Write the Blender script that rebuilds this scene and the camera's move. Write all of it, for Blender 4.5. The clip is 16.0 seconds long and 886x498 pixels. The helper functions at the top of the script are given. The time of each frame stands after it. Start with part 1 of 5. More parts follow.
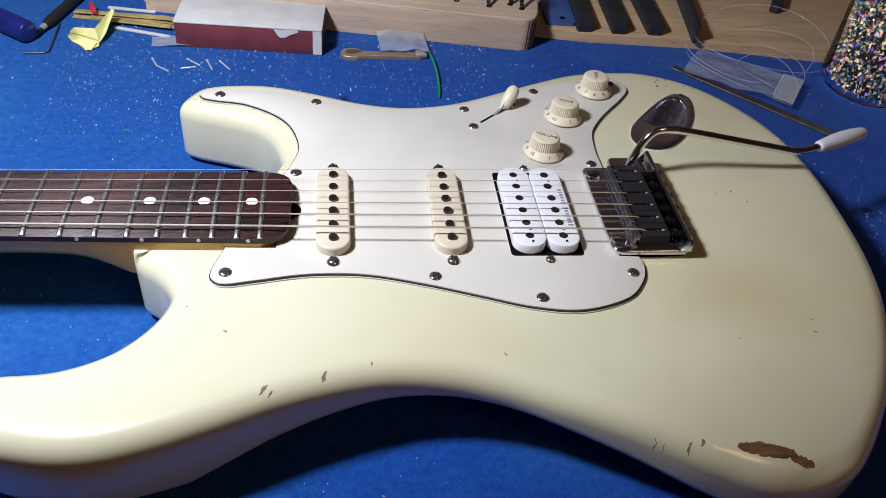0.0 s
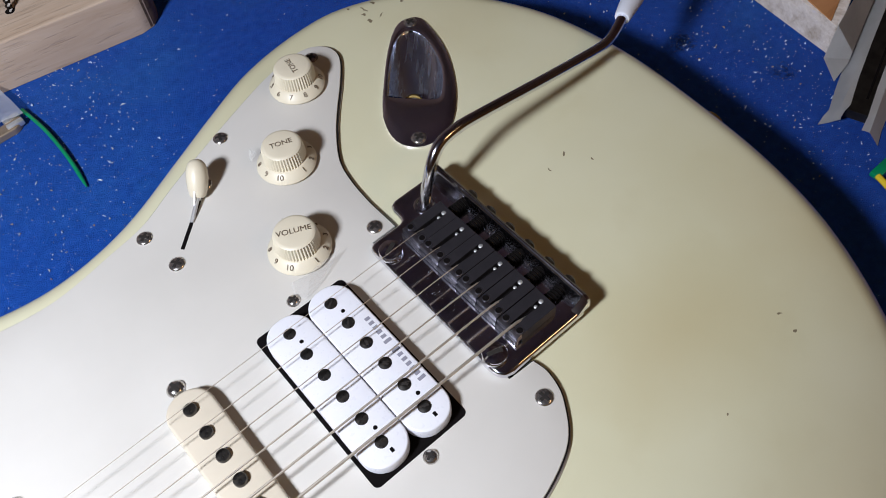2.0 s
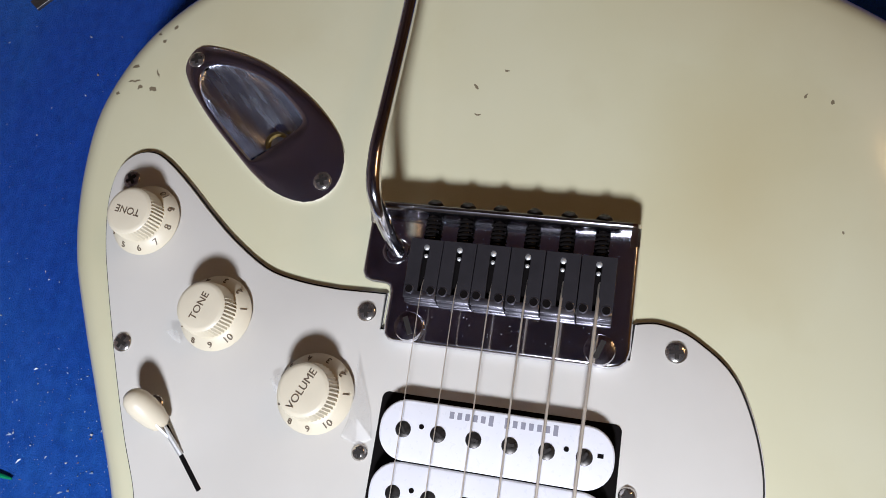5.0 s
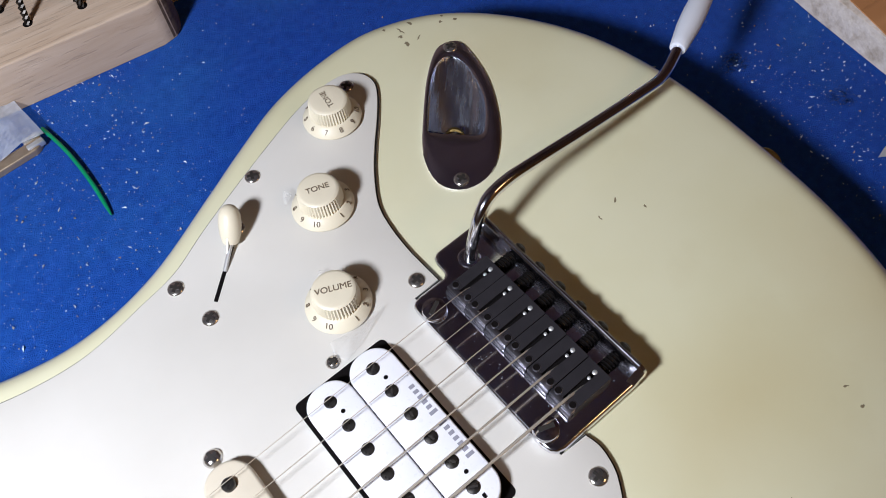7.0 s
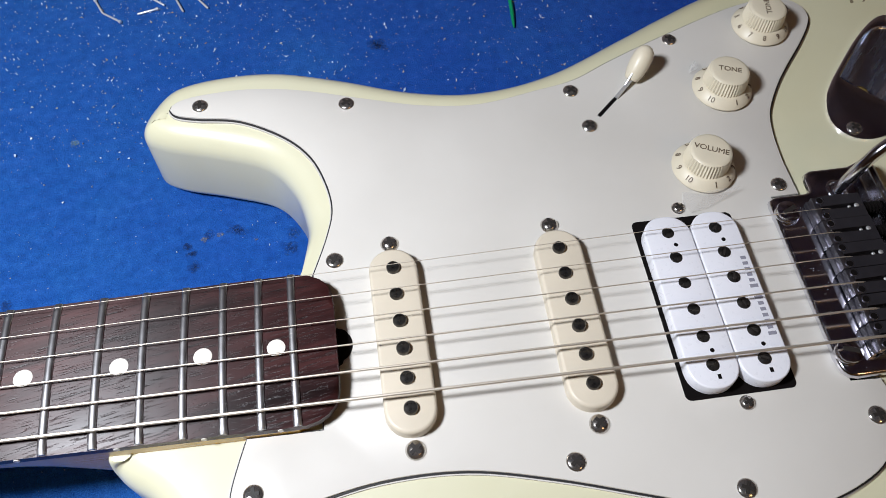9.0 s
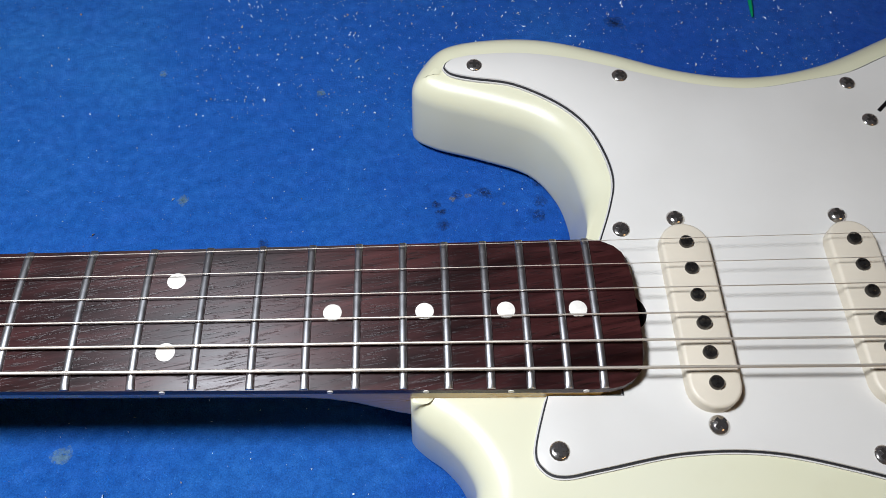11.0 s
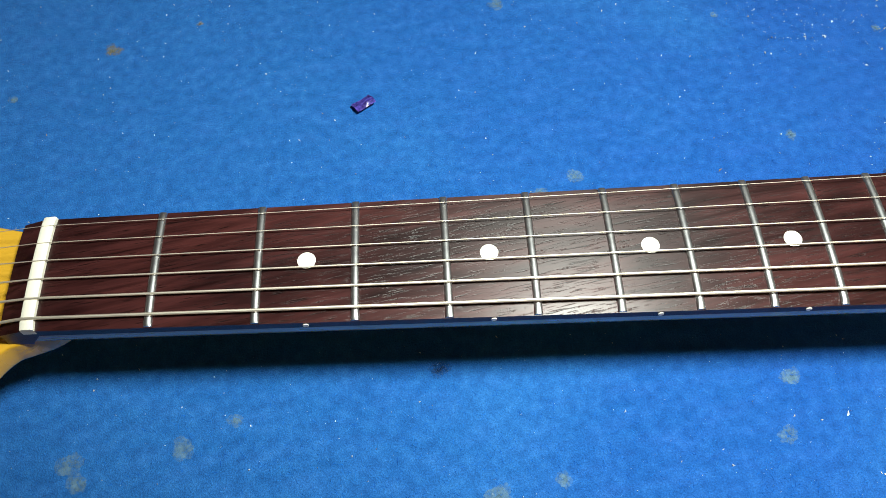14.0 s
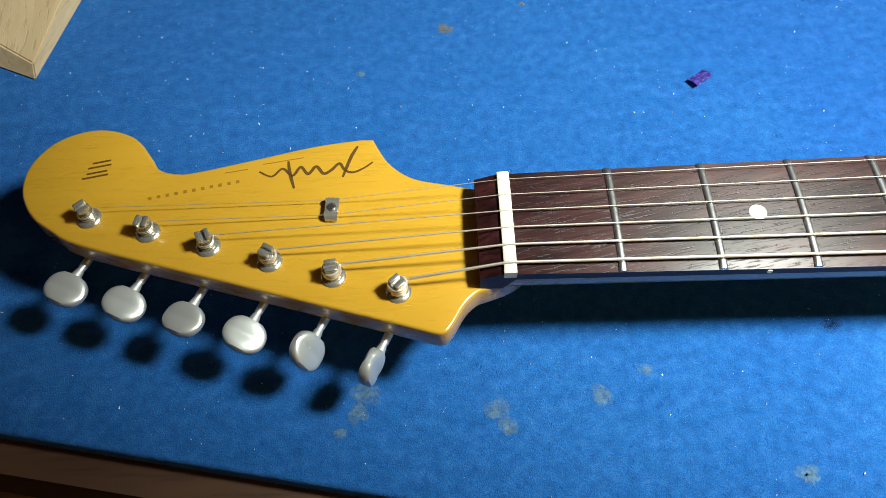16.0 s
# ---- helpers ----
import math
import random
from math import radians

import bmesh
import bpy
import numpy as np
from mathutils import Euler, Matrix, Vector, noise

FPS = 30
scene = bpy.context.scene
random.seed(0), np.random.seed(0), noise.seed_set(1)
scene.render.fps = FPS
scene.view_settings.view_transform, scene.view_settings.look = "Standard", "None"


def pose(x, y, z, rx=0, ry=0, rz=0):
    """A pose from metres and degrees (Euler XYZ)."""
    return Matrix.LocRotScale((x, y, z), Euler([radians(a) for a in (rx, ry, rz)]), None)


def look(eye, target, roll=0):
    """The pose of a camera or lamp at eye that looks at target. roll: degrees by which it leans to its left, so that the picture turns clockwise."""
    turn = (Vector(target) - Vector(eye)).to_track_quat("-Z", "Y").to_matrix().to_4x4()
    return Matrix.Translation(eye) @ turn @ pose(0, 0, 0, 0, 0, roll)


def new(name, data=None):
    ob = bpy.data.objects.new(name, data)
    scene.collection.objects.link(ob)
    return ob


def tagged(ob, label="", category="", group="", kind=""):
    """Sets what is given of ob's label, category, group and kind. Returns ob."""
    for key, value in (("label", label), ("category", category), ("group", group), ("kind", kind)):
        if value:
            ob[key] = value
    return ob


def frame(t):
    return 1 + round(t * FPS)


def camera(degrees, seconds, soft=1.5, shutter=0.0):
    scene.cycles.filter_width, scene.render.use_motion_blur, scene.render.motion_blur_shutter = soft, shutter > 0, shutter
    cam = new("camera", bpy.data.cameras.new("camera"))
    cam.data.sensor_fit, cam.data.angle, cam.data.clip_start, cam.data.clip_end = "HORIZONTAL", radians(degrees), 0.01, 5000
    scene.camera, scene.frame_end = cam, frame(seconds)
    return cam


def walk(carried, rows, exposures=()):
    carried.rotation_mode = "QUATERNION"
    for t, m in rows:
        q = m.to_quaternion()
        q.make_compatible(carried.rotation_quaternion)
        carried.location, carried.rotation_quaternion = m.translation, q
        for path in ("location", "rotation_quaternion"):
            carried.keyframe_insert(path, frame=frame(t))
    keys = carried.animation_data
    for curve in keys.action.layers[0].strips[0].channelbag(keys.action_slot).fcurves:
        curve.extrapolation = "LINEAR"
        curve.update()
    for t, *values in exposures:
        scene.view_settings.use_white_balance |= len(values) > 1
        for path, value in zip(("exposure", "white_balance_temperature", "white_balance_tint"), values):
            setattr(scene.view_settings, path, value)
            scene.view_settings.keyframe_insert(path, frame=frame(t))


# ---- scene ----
cam = camera(58.26, 16.0, 0.56)
PATH = [
    (0, 0.4923, -0.3316, 0.3266, 47.62, -5.18, -5.86),
    (0.5, 0.5104, -0.2916, 0.3183, 47.07, -5.13, -7.94),
    (1, 0.5356, -0.2304, 0.3090, 44.35, -3.82, -14.14),
    (1.5, 0.5442, -0.1783, 0.3029, 41.30, -2.15, -22.24),
    (2, 0.5626, -0.1136, 0.3043, 32.95, 2.97, -40.66),
    (2.5, 0.5761, -0.0712, 0.2948, 29.16, 5.93, -50.04),
    (3, 0.5926, -0.0512, 0.2990, 21.13, 9.68, -63.29),
    (3.5, 0.6105, -0.0453, 0.2919, 16.72, 12.83, -72.09),
    (4, 0.6158, -0.0317, 0.2803, 14.93, 12.12, -79.67),
    (4.2, 0.6142, -0.0283, 0.2792, 14.82, 11.46, -82.07),
    (6.3, 0.5915, -0.0495, 0.3086, 24.60, 7.18, -61.03),
    (6.5, 0.5877, -0.0582, 0.3090, 26.83, 5.21, -53.85),
    (7, 0.5788, -0.0743, 0.3118, 29.74, 3.26, -39.81),
    (7.5, 0.5484, -0.1057, 0.3108, 31.28, 1.79, -24.81),
    (8, 0.5143, -0.1109, 0.3099, 30.95, 0.80, -17.01),
    (8.5, 0.4889, -0.1126, 0.3066, 30.64, -0.30, -11.15),
    (8.7, 0.4874, -0.1134, 0.3051, 30.62, -0.63, -9.84),
    (10.8, 0.4119, -0.1142, 0.2969, 30.29, -1.61, -1.76),
    (11, 0.3952, -0.1152, 0.2953, 30.17, -1.32, -1.73),
    (11.5, 0.3390, -0.1112, 0.2934, 30.12, -0.95, -1.55),
    (12, 0.2928, -0.1099, 0.2851, 29.80, -0.65, -1.44),
    (12.5, 0.2481, -0.1153, 0.2847, 29.25, -0.46, -1.37),
    (13, 0.2091, -0.1224, 0.2881, 29.13, -0.16, -1.62),
    (13.5, 0.1686, -0.1261, 0.2922, 28.92, 0.26, -2.48),
    (14, 0.1280, -0.1253, 0.2916, 28.45, 0.38, -2.81),
    (14.5, 0.0800, -0.1189, 0.2847, 27.56, 0.36, -2.84),
    (15, 0.0354, -0.1165, 0.2876, 26.84, 0.82, -2.75),
    (15.5, 0.0014, -0.1295, 0.2909, 26.78, 1.26, -2.56),
    (16, -0.0242, -0.1458, 0.2972, 29.40, 1.23, -1.86),
]
EXPO = [(0.0, 0.11, 6100, 10), (1.2, 0.14, 6020, 10), (2.0, 0.28, 5980, 9), (3.2, 0.36, 5960, 9), (4.1, 0.27, 6020, 10), (6.5, 0.62, 5960, 9), (7.2, 0.36, 6020, 9), (8.0, -0.07, 6120, 8), (8.7, -0.05, 6160, 8), (11.0, -0.24, 6040, 7), (11.5, -0.2, 6040, 6), (12.0, 0.06, 6220, 2), (12.5, 0.12, 6400, -2), (13.0, 0.22, 6560, -4), (14.5, 0.72, 6850, -9), (16.0, 0.92, 6750, -8)]
walk(cam, [(t, pose(*p)) for t, *p in PATH], EXPO)

# ---- light: one bright bench lamp over the neck, a dim room round it ----
world = bpy.data.worlds.new("room_air")
scene.world = world
world.use_nodes = True
world.node_tree.nodes["Background"].inputs[0].default_value = (0.55, 0.62, 0.8, 1)
world.node_tree.nodes["Background"].inputs[1].default_value = 0.02
bulb = bpy.data.lights.new("bench_lamp", "SPOT")
bulb.energy, bulb.color, bulb.shadow_soft_size = 14.4, (1.0, 0.985, 1.02), 0.04
bulb.spot_size, bulb.spot_blend = radians(166), 0.5
new("bench_lamp", bulb).matrix_world = look((0.245, -0.04, 0.455), (0.39, 0.56, 0.0))
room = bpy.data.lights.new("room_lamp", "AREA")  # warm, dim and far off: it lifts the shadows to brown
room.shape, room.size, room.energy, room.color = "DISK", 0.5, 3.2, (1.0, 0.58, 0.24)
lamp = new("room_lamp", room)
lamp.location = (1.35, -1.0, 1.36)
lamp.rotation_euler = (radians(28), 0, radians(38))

from mathutils import geometry

# ---- materials ----
mm = 0.001


def material(name, color, rough=0.5, metal=0.0, coat=0.0, spec=0.5):
    m = bpy.data.materials.new(name)
    m.use_nodes = True
    b = m.node_tree.nodes["Principled BSDF"]
    b.inputs["Base Color"].default_value = (*color, 1)
    b.inputs["Roughness"].default_value = rough
    b.inputs["Metallic"].default_value = metal
    b.inputs["Coat Weight"].default_value = coat
    b.inputs["Coat Roughness"].default_value = 0.12
    b.inputs["Specular IOR Level"].default_value = spec
    return m


def node(m, kind, **inputs):
    n = m.node_tree.nodes.new(kind)
    for key, value in inputs.items():
        n.inputs[key.replace("_", " ")].default_value = value
    return n


def link(m, a, b):
    m.node_tree.links.new(a, b)


def bsdf(m):
    return m.node_tree.nodes["Principled BSDF"]


def coords(m, scale=(1, 1, 1), space="Object", turn=0.0):
    tc, mp = node(m, "ShaderNodeTexCoord"), node(m, "ShaderNodeMapping")
    mp.vector_type = "TEXTURE"  # turned first, then scaled
    mp.inputs["Scale"].default_value = tuple(1 / s for s in scale)
    mp.inputs["Rotation"].default_value = (0, 0, turn)
    link(m, tc.outputs[space], mp.inputs["Vector"])
    return mp.outputs["Vector"]


def noise_of(m, scale, detail=4.0, vec=None, rough=0.55, distort=0.0):
    n = node(m, "ShaderNodeTexNoise", Scale=scale, Detail=detail, Roughness=rough, Distortion=distort)
    if vec is None:
        vec = coords(m)
    link(m, vec, n.inputs["Vector"])
    return n.outputs["Fac"]


def ramp(m, fac, stops):
    r = node(m, "ShaderNodeValToRGB")
    while len(r.color_ramp.elements) < len(stops):
        r.color_ramp.elements.new(0.5)
    for e, (p, c) in zip(r.color_ramp.elements, stops):
        e.position, e.color = p, (*c, 1) if len(c) == 3 else c
    link(m, fac, r.inputs["Fac"])
    return r.outputs["Color"]


def mix(m, fac, a, b, mode="MIX"):
    n = m.node_tree.nodes.new("ShaderNodeMix")
    n.data_type, n.blend_type = "RGBA", mode
    for sock, value in ((n.inputs["Factor"], fac), (n.inputs["A"], a), (n.inputs["B"], b)):
        if isinstance(value, (int, float)):
            sock.default_value = value
        elif isinstance(value, tuple):
            sock.default_value = (*value, 1)
        else:
            link(m, value, sock)
    return n.outputs["Result"]


def math_of(m, op, a, b=0.0, clamp=False):
    n = m.node_tree.nodes.new("ShaderNodeMath")
    n.operation, n.use_clamp = op, clamp
    for sock, value in zip(n.inputs, (a, b)):
        if isinstance(value, (int, float)):
            sock.default_value = value
        else:
            link(m, value, sock)
    return n.outputs[0]


def bump(m, height, strength=0.3, distance=0.001):
    n = node(m, "ShaderNodeBump", Strength=strength, Distance=distance)
    link(m, height, n.inputs["Height"])
    link(m, n.outputs["Normal"], bsdf(m).inputs["Normal"])


def mottled(name, color, rough, scale=60, amount=0.25, metal=0.0, coat=0.0, relief=0.0, fine=600):
    """A surface with cloudy variation of tone, fine grain in its gloss, and optional relief."""
    m = material(name, color, rough, metal, coat)
    n = noise_of(m, scale, 6)
    dark, light = tuple(c * (1 - amount) for c in color), tuple(min(1, c * (1 + amount * 0.6)) for c in color)
    link(m, ramp(m, n, [(0.3, dark), (0.7, light)]), bsdf(m).inputs["Base Color"])
    f = noise_of(m, fine, 3)
    link(m, math_of(m, "MULTIPLY_ADD", f, 0.25), bsdf(m).inputs["Roughness"])
    bsdf(m).inputs["Roughness"].links[0].from_node.inputs[2].default_value = max(0.02, rough - 0.12)
    if relief:
        bump(m, f, relief, 0.0006)
    return m


def make_carpet():
    m = material("blue_carpet", (0.01, 0.1, 0.5), 0.95, spec=0.1)
    big, mid, fine = noise_of(m, 9, 5), noise_of(m, 1.0, 6, coords(m, (60, 150, 150), turn=0.12)), noise_of(m, 1500, 3)
    base = ramp(m, mid, [(0.3, (0.007, 0.07, 0.325)), (0.55, (0.009, 0.076, 0.35)), (0.75, (0.012, 0.085, 0.385))])
    # Exposure and white-balance shift put into the colour: lighter, greener towards the head.
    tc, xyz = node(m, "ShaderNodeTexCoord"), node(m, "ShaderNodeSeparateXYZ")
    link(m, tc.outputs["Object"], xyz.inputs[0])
    tone_by_x = math_of(m, "ADD", math_of(m, "MULTIPLY", xyz.outputs[0], -1.5), math_of(m, "MULTIPLY_ADD", big, 0.5), True)
    tone_by_x.node.inputs[1].links[0].from_node.inputs[2].default_value = 0.85
    base = mix(m, tone_by_x, mix(m, 1.0, base, (0.9, 0.64, 0.95), "MULTIPLY"), mix(m, 1.0, base, (2.05, 1.42, 1.04), "MULTIPLY"))
    worn = ramp(m, big, [(0.52, (0, 0, 0)), (0.72, (1, 1, 1))])
    base = mix(m, math_of(m, "MULTIPLY", worn, 0.35), base, (0.03, 0.15, 0.45))
    fluff = ramp(m, fine, [(0.3, (0.7, 0.7, 0.7)), (0.7, (1.2, 1.2, 1.2))])
    base = mix(m, 1.0, base, fluff, "MULTIPLY")
    mottle = ramp(m, noise_of(m, 210, 5, rough=0.65), [(0.32, (0.72, 0.74, 0.78)), (0.5, (1, 1, 1)), (0.68, (1.5, 1.28, 1.16))])
    base = mix(m, 0.9, base, mottle, "MULTIPLY")
    link(m, base, bsdf(m).inputs["Base Color"])
    bsdf(m).inputs["Sheen Weight"].default_value = 0.2
    bsdf(m).inputs["Sheen Tint"].default_value = (0.3, 0.5, 1.0, 1)
    v = node(m, "ShaderNodeTexVoronoi", Scale=2200.0)
    link(m, coords(m), v.inputs["Vector"])
    tufts = math_of(m, "MULTIPLY", noise_of(m, 1.0, 4, coords(m, (300, 520, 400), turn=-0.6)), 2.2)
    bump(m, math_of(m, "ADD", tufts, math_of(m, "ADD", fine, v.outputs["Distance"])), 0.42, 0.0009)
    return m


# worn places of the lacquer: x, y, half length, half width, turn in degrees
DINGS = [(682, -151.5, 15, 3.2, -6), (698, -156, 9, 2.6, -20), (632, -145, 2.6, 0.5, 80), (635.5, -147, 2.6, 0.5, 80), (646, -149, 3.4, 0.8, 78), (652, -148, 2, 0.9, 60),
         (462, -116, 5, 1.0, 55), (465, -117.5, 2.4, 0.8, 55), (488, -109, 4, 1.2, 65), (509, -103, 1.5, 0.8, 80), (443, -83, 1.8, 1.0, 0), (424, -67, 1.0, 0.6, 20), (571, -100, 2.2, 0.9, 120),
         (731.5, -88.6, 1.3, 1.0, 0), (730, 24, 1.7, 1.0, 30), (737, 14.5, 1.7, 0.6, 60), (720, 22, 1.7, 0.6, 70), (707, -158, 1.4, 1, 0), (725, -159, 2.0, 1.2, 0), (734, -157, 1.6, 1.2, 0),
         (724.8, 155.4, 4.4, 0.6, -82), (722.8, 152.2, 1.5, 1.1, 20), (722.2, 146.6, 1.5, 2.6, -20), (729, 146.2, 2.6, 0.5, 15), (731.2, 156.2, 1.0, 1.9, 0), (741.9, 147, 1.2, 1.6, -20), (748.3, 143.8, 1.5, 1.0, 20), (745.3, 150.2, 0.9, 1.2, 0), (719.6, 161.2, 0.8, 1.2, 0), (463.5, 134.5, 2.6, 0.9, 0), (546, 117, 2.4, 1.0, 20), (733, -81, 0.9, 0.7, 0), (689, -93, 1, 0.6, 0)]


def make_lacquer():
    m = material("aged_cream_lacquer", (0.75, 0.7, 0.46), 0.32, coat=0.8)
    bsdf(m).inputs["Coat Roughness"].default_value = 0.11
    vec = coords(m)
    cloud = noise_of(m, 7, 4, vec)
    base = ramp(m, cloud, [(0.3, (0.63, 0.605, 0.40)), (0.55, (0.68, 0.665, 0.475)), (0.8, (0.70, 0.69, 0.53))])
    grime = noise_of(m, 40, 6, vec)
    base = mix(m, math_of(m, "MULTIPLY", ramp(m, grime, [(0.58, (0, 0, 0)), (0.8, (1, 1, 1))]), 0.12), base, (0.45, 0.38, 0.2))
    for x, y, a, b, strength in ((700, -62, 60, 40, 0.5), (775, -70, 40, 70, 0.45), (745, 120, 50, 40, 0.3)):  # handled places, yellowed
        spot = node(m, "ShaderNodeMapping")
        spot.vector_type = "TEXTURE"
        spot.inputs["Location"].default_value, spot.inputs["Scale"].default_value = (x * mm, y * mm, 0.04), (a * mm, b * mm, 0.05)
        link(m, vec, spot.inputs["Vector"])
        far = m.node_tree.nodes.new("ShaderNodeVectorMath")
        far.operation = "LENGTH"
        link(m, spot.outputs[0], far.inputs[0])
        soft = math_of(m, "SUBTRACT", 1.15, math_of(m, "ADD", far.outputs["Value"], math_of(m, "MULTIPLY", noise_of(m, 30, 5, vec), 0.5)), True)
        base = mix(m, math_of(m, "MULTIPLY", soft, strength), base, (0.5, 0.41, 0.2))
    warp = node(m, "ShaderNodeTexNoise", Scale=420.0, Detail=3.0)
    link(m, vec, warp.inputs["Vector"])
    off = m.node_tree.nodes.new("ShaderNodeVectorMath")
    off.operation = "MULTIPLY_ADD"
    link(m, warp.outputs["Color"], off.inputs[0])
    off.inputs[1].default_value, off.inputs[2].default_value = (0.003, 0.003, 0), (-0.0015, -0.0015, 0)
    add = m.node_tree.nodes.new("ShaderNodeVectorMath")
    link(m, vec, add.inputs[0])
    link(m, off.outputs[0], add.inputs[1])
    worn, bare = None, None
    for k, (x, y, a, b, turn) in enumerate(DINGS):
        edge = (x > 600 and y < -140) or y > 132
        shrink = 1.0 if k < 2 else 0.85 if y > 132 else 0.62
        mp = node(m, "ShaderNodeMapping")
        mp.vector_type = "TEXTURE"
        mp.inputs["Location"].default_value = (x * mm, y * mm, 0.040 if edge else 0.045)
        mp.inputs["Rotation"].default_value = (0, 0, radians(turn))
        mp.inputs["Scale"].default_value = (a * shrink * mm, b * shrink * mm, 0.009 if edge else 0.012)
        link(m, add.outputs[0], mp.inputs["Vector"])
        ln = m.node_tree.nodes.new("ShaderNodeVectorMath")
        ln.operation = "LENGTH"
        link(m, mp.outputs[0], ln.inputs[0])
        mask = math_of(m, "LESS_THAN", ln.outputs["Value"], 1.0)
        worn = mask if worn is None else math_of(m, "MAXIMUM", worn, mask)
        if k < 2:
            bare = worn
    wood = ramp(m, noise_of(m, 300, 5, coords(m, (0.2, 1, 1))), [(0.3, (0.07, 0.035, 0.015)), (0.7, (0.22, 0.11, 0.045))])
    link(m, mix(m, bare, mix(m, worn, base, (0.2, 0.165, 0.1)), wood), bsdf(m).inputs["Base Color"])
    rough = math_of(m, "MULTIPLY_ADD", noise_of(m, 90, 5, vec), 0.16)
    rough.node.inputs[2].default_value = 0.24
    link(m, math_of(m, "MULTIPLY_ADD", worn, 0.4), bsdf(m).inputs["Roughness"])
    link(m, rough, bsdf(m).inputs["Roughness"].links[0].from_node.inputs[2])
    link(m, math_of(m, "MULTIPLY_ADD", worn, -0.5), bsdf(m).inputs["Coat Weight"])
    bsdf(m).inputs["Coat Weight"].links[0].from_node.inputs[2].default_value = 0.8
    bump(m, math_of(m, "SUBTRACT", math_of(m, "MULTIPLY", noise_of(m, 25, 2, vec), 0.05), worn), 0.35, 0.0005)
    return m


def wood_of(name, dark, light, rough, grain=(4, 90, 90), coat=0.0, pores=0.3, turn=0.0, scale=1.0, patches=0.0, relief=0.35):
    m = material(name, light, rough, coat=coat)
    vec = coords(m, tuple(g * scale for g in grain), turn=turn)
    n = noise_of(m, 1.0, 8, vec, 0.6, 1.2)
    base = ramp(m, n, [(0.28, dark), (0.5, tuple((a + b) / 2 for a, b in zip(dark, light))), (0.72, light)])
    if patches:
        cloud = noise_of(m, 1.0, 4, coords(m, tuple(g * scale * 0.25 for g in (grain[0] * 6, grain[1], grain[2])), turn=turn))
        base = mix(m, patches, base, ramp(m, cloud, [(0.36, (0.35, 0.35, 0.38)), (0.5, (1, 1, 1)), (0.68, (1.5, 1.4, 1.3))]), "MULTIPLY")
    p = noise_of(m, 1.0, 3, coords(m, tuple(g * scale * 9 for g in grain), turn=turn))
    hole = ramp(m, p, [(0.56, (0, 0, 0)), (0.68, (1, 1, 1))])
    base = mix(m, math_of(m, "MULTIPLY", hole, pores), base, tuple(c * 0.25 for c in dark))
    link(m, base, bsdf(m).inputs["Base Color"])
    r = math_of(m, "MULTIPLY_ADD", n, 0.2)
    r.node.inputs[2].default_value = rough - 0.1
    link(m, r, bsdf(m).inputs["Roughness"])
    bump(m, math_of(m, "SUBTRACT", math_of(m, "MULTIPLY", n, 0.4), hole), relief, 0.0003)
    return m


def make_guard():
    m = material("white_plastic", (0.66, 0.64, 0.63), 0.35, spec=0.45)
    n = noise_of(m, 14, 5)
    link(m, ramp(m, n, [(0.3, (0.6, 0.582, 0.535)), (0.7, (0.66, 0.642, 0.595))]), bsdf(m).inputs["Base Color"])
    s = noise_of(m, 1.0, 4, coords(m, (60, 900, 900), turn=0.5))
    r = math_of(m, "MULTIPLY_ADD", s, 0.3)
    r.node.inputs[2].default_value = 0.22
    link(m, r, bsdf(m).inputs["Roughness"])
    return m


def clear(name, tint=(1, 1, 1), rough=0.05, weight=1.0):
    m = material(name, tint, rough)
    bsdf(m).inputs["Transmission Weight"].default_value = weight
    bsdf(m).inputs["IOR"].default_value = 1.45
    return m


def make_chrome(name, color, rough, scratch=0.12, dents=0.04, scale=60):
    m = material(name, color, rough, 1.0)
    n = noise_of(m, 140, 6)
    r = math_of(m, "MULTIPLY_ADD", n, scratch)
    r.node.inputs[2].default_value = max(0.02, rough - scratch / 2)
    link(m, r, bsdf(m).inputs["Roughness"])
    bump(m, noise_of(m, scale, 3), dents, 0.0006)
    return m


def make_chipboard():
    m = material("raw_chipboard", (0.45, 0.4, 0.34), 0.9, spec=0.2)
    v = node(m, "ShaderNodeTexVoronoi", Scale=700.0)
    link(m, coords(m), v.inputs["Vector"])
    n = noise_of(m, 120, 6)
    base = ramp(m, n, [(0.3, (0.34, 0.27, 0.21)), (0.5, (0.62, 0.55, 0.5)), (0.75, (0.74, 0.68, 0.64))])
    base = mix(m, 0.2, base, ramp(m, v.outputs["Color"], [(0.2, (0.3, 0.26, 0.2)), (0.8, (0.6, 0.57, 0.53))]))
    link(m, base, bsdf(m).inputs["Base Color"])
    bump(m, n, 0.8, 0.002)
    return m


CARPET = make_carpet()
LACQUER = make_lacquer()
GUARD = make_guard()
BLACK_PLY = material("black_plastic_edge", (0.012, 0.012, 0.014), 0.5)
PALE_PLY = material("pale_plastic_edge", (0.6, 0.58, 0.55), 0.5)
ROSEWOOD = wood_of("rosewood", (0.0095, 0.0026, 0.0027), (0.05, 0.0142, 0.0142), 0.4, (14, 190, 190), pores=0.85, turn=0.18, patches=0.8, relief=0.26)
bsdf(ROSEWOOD).inputs["Specular IOR Level"].default_value = 0.42
bsdf(ROSEWOOD).inputs["Anisotropic"].default_value = 0.8  # the grain spreads its sheen across the board
link(ROSEWOOD, node(ROSEWOOD, "ShaderNodeCombineXYZ", Y=1.0).outputs[0], bsdf(ROSEWOOD).inputs["Tangent"])
MAPLE = wood_of("amber_maple", (0.51, 0.284, 0.026), (0.55, 0.312, 0.032), 0.28, (10, 60, 60), coat=0.5, pores=0.06)
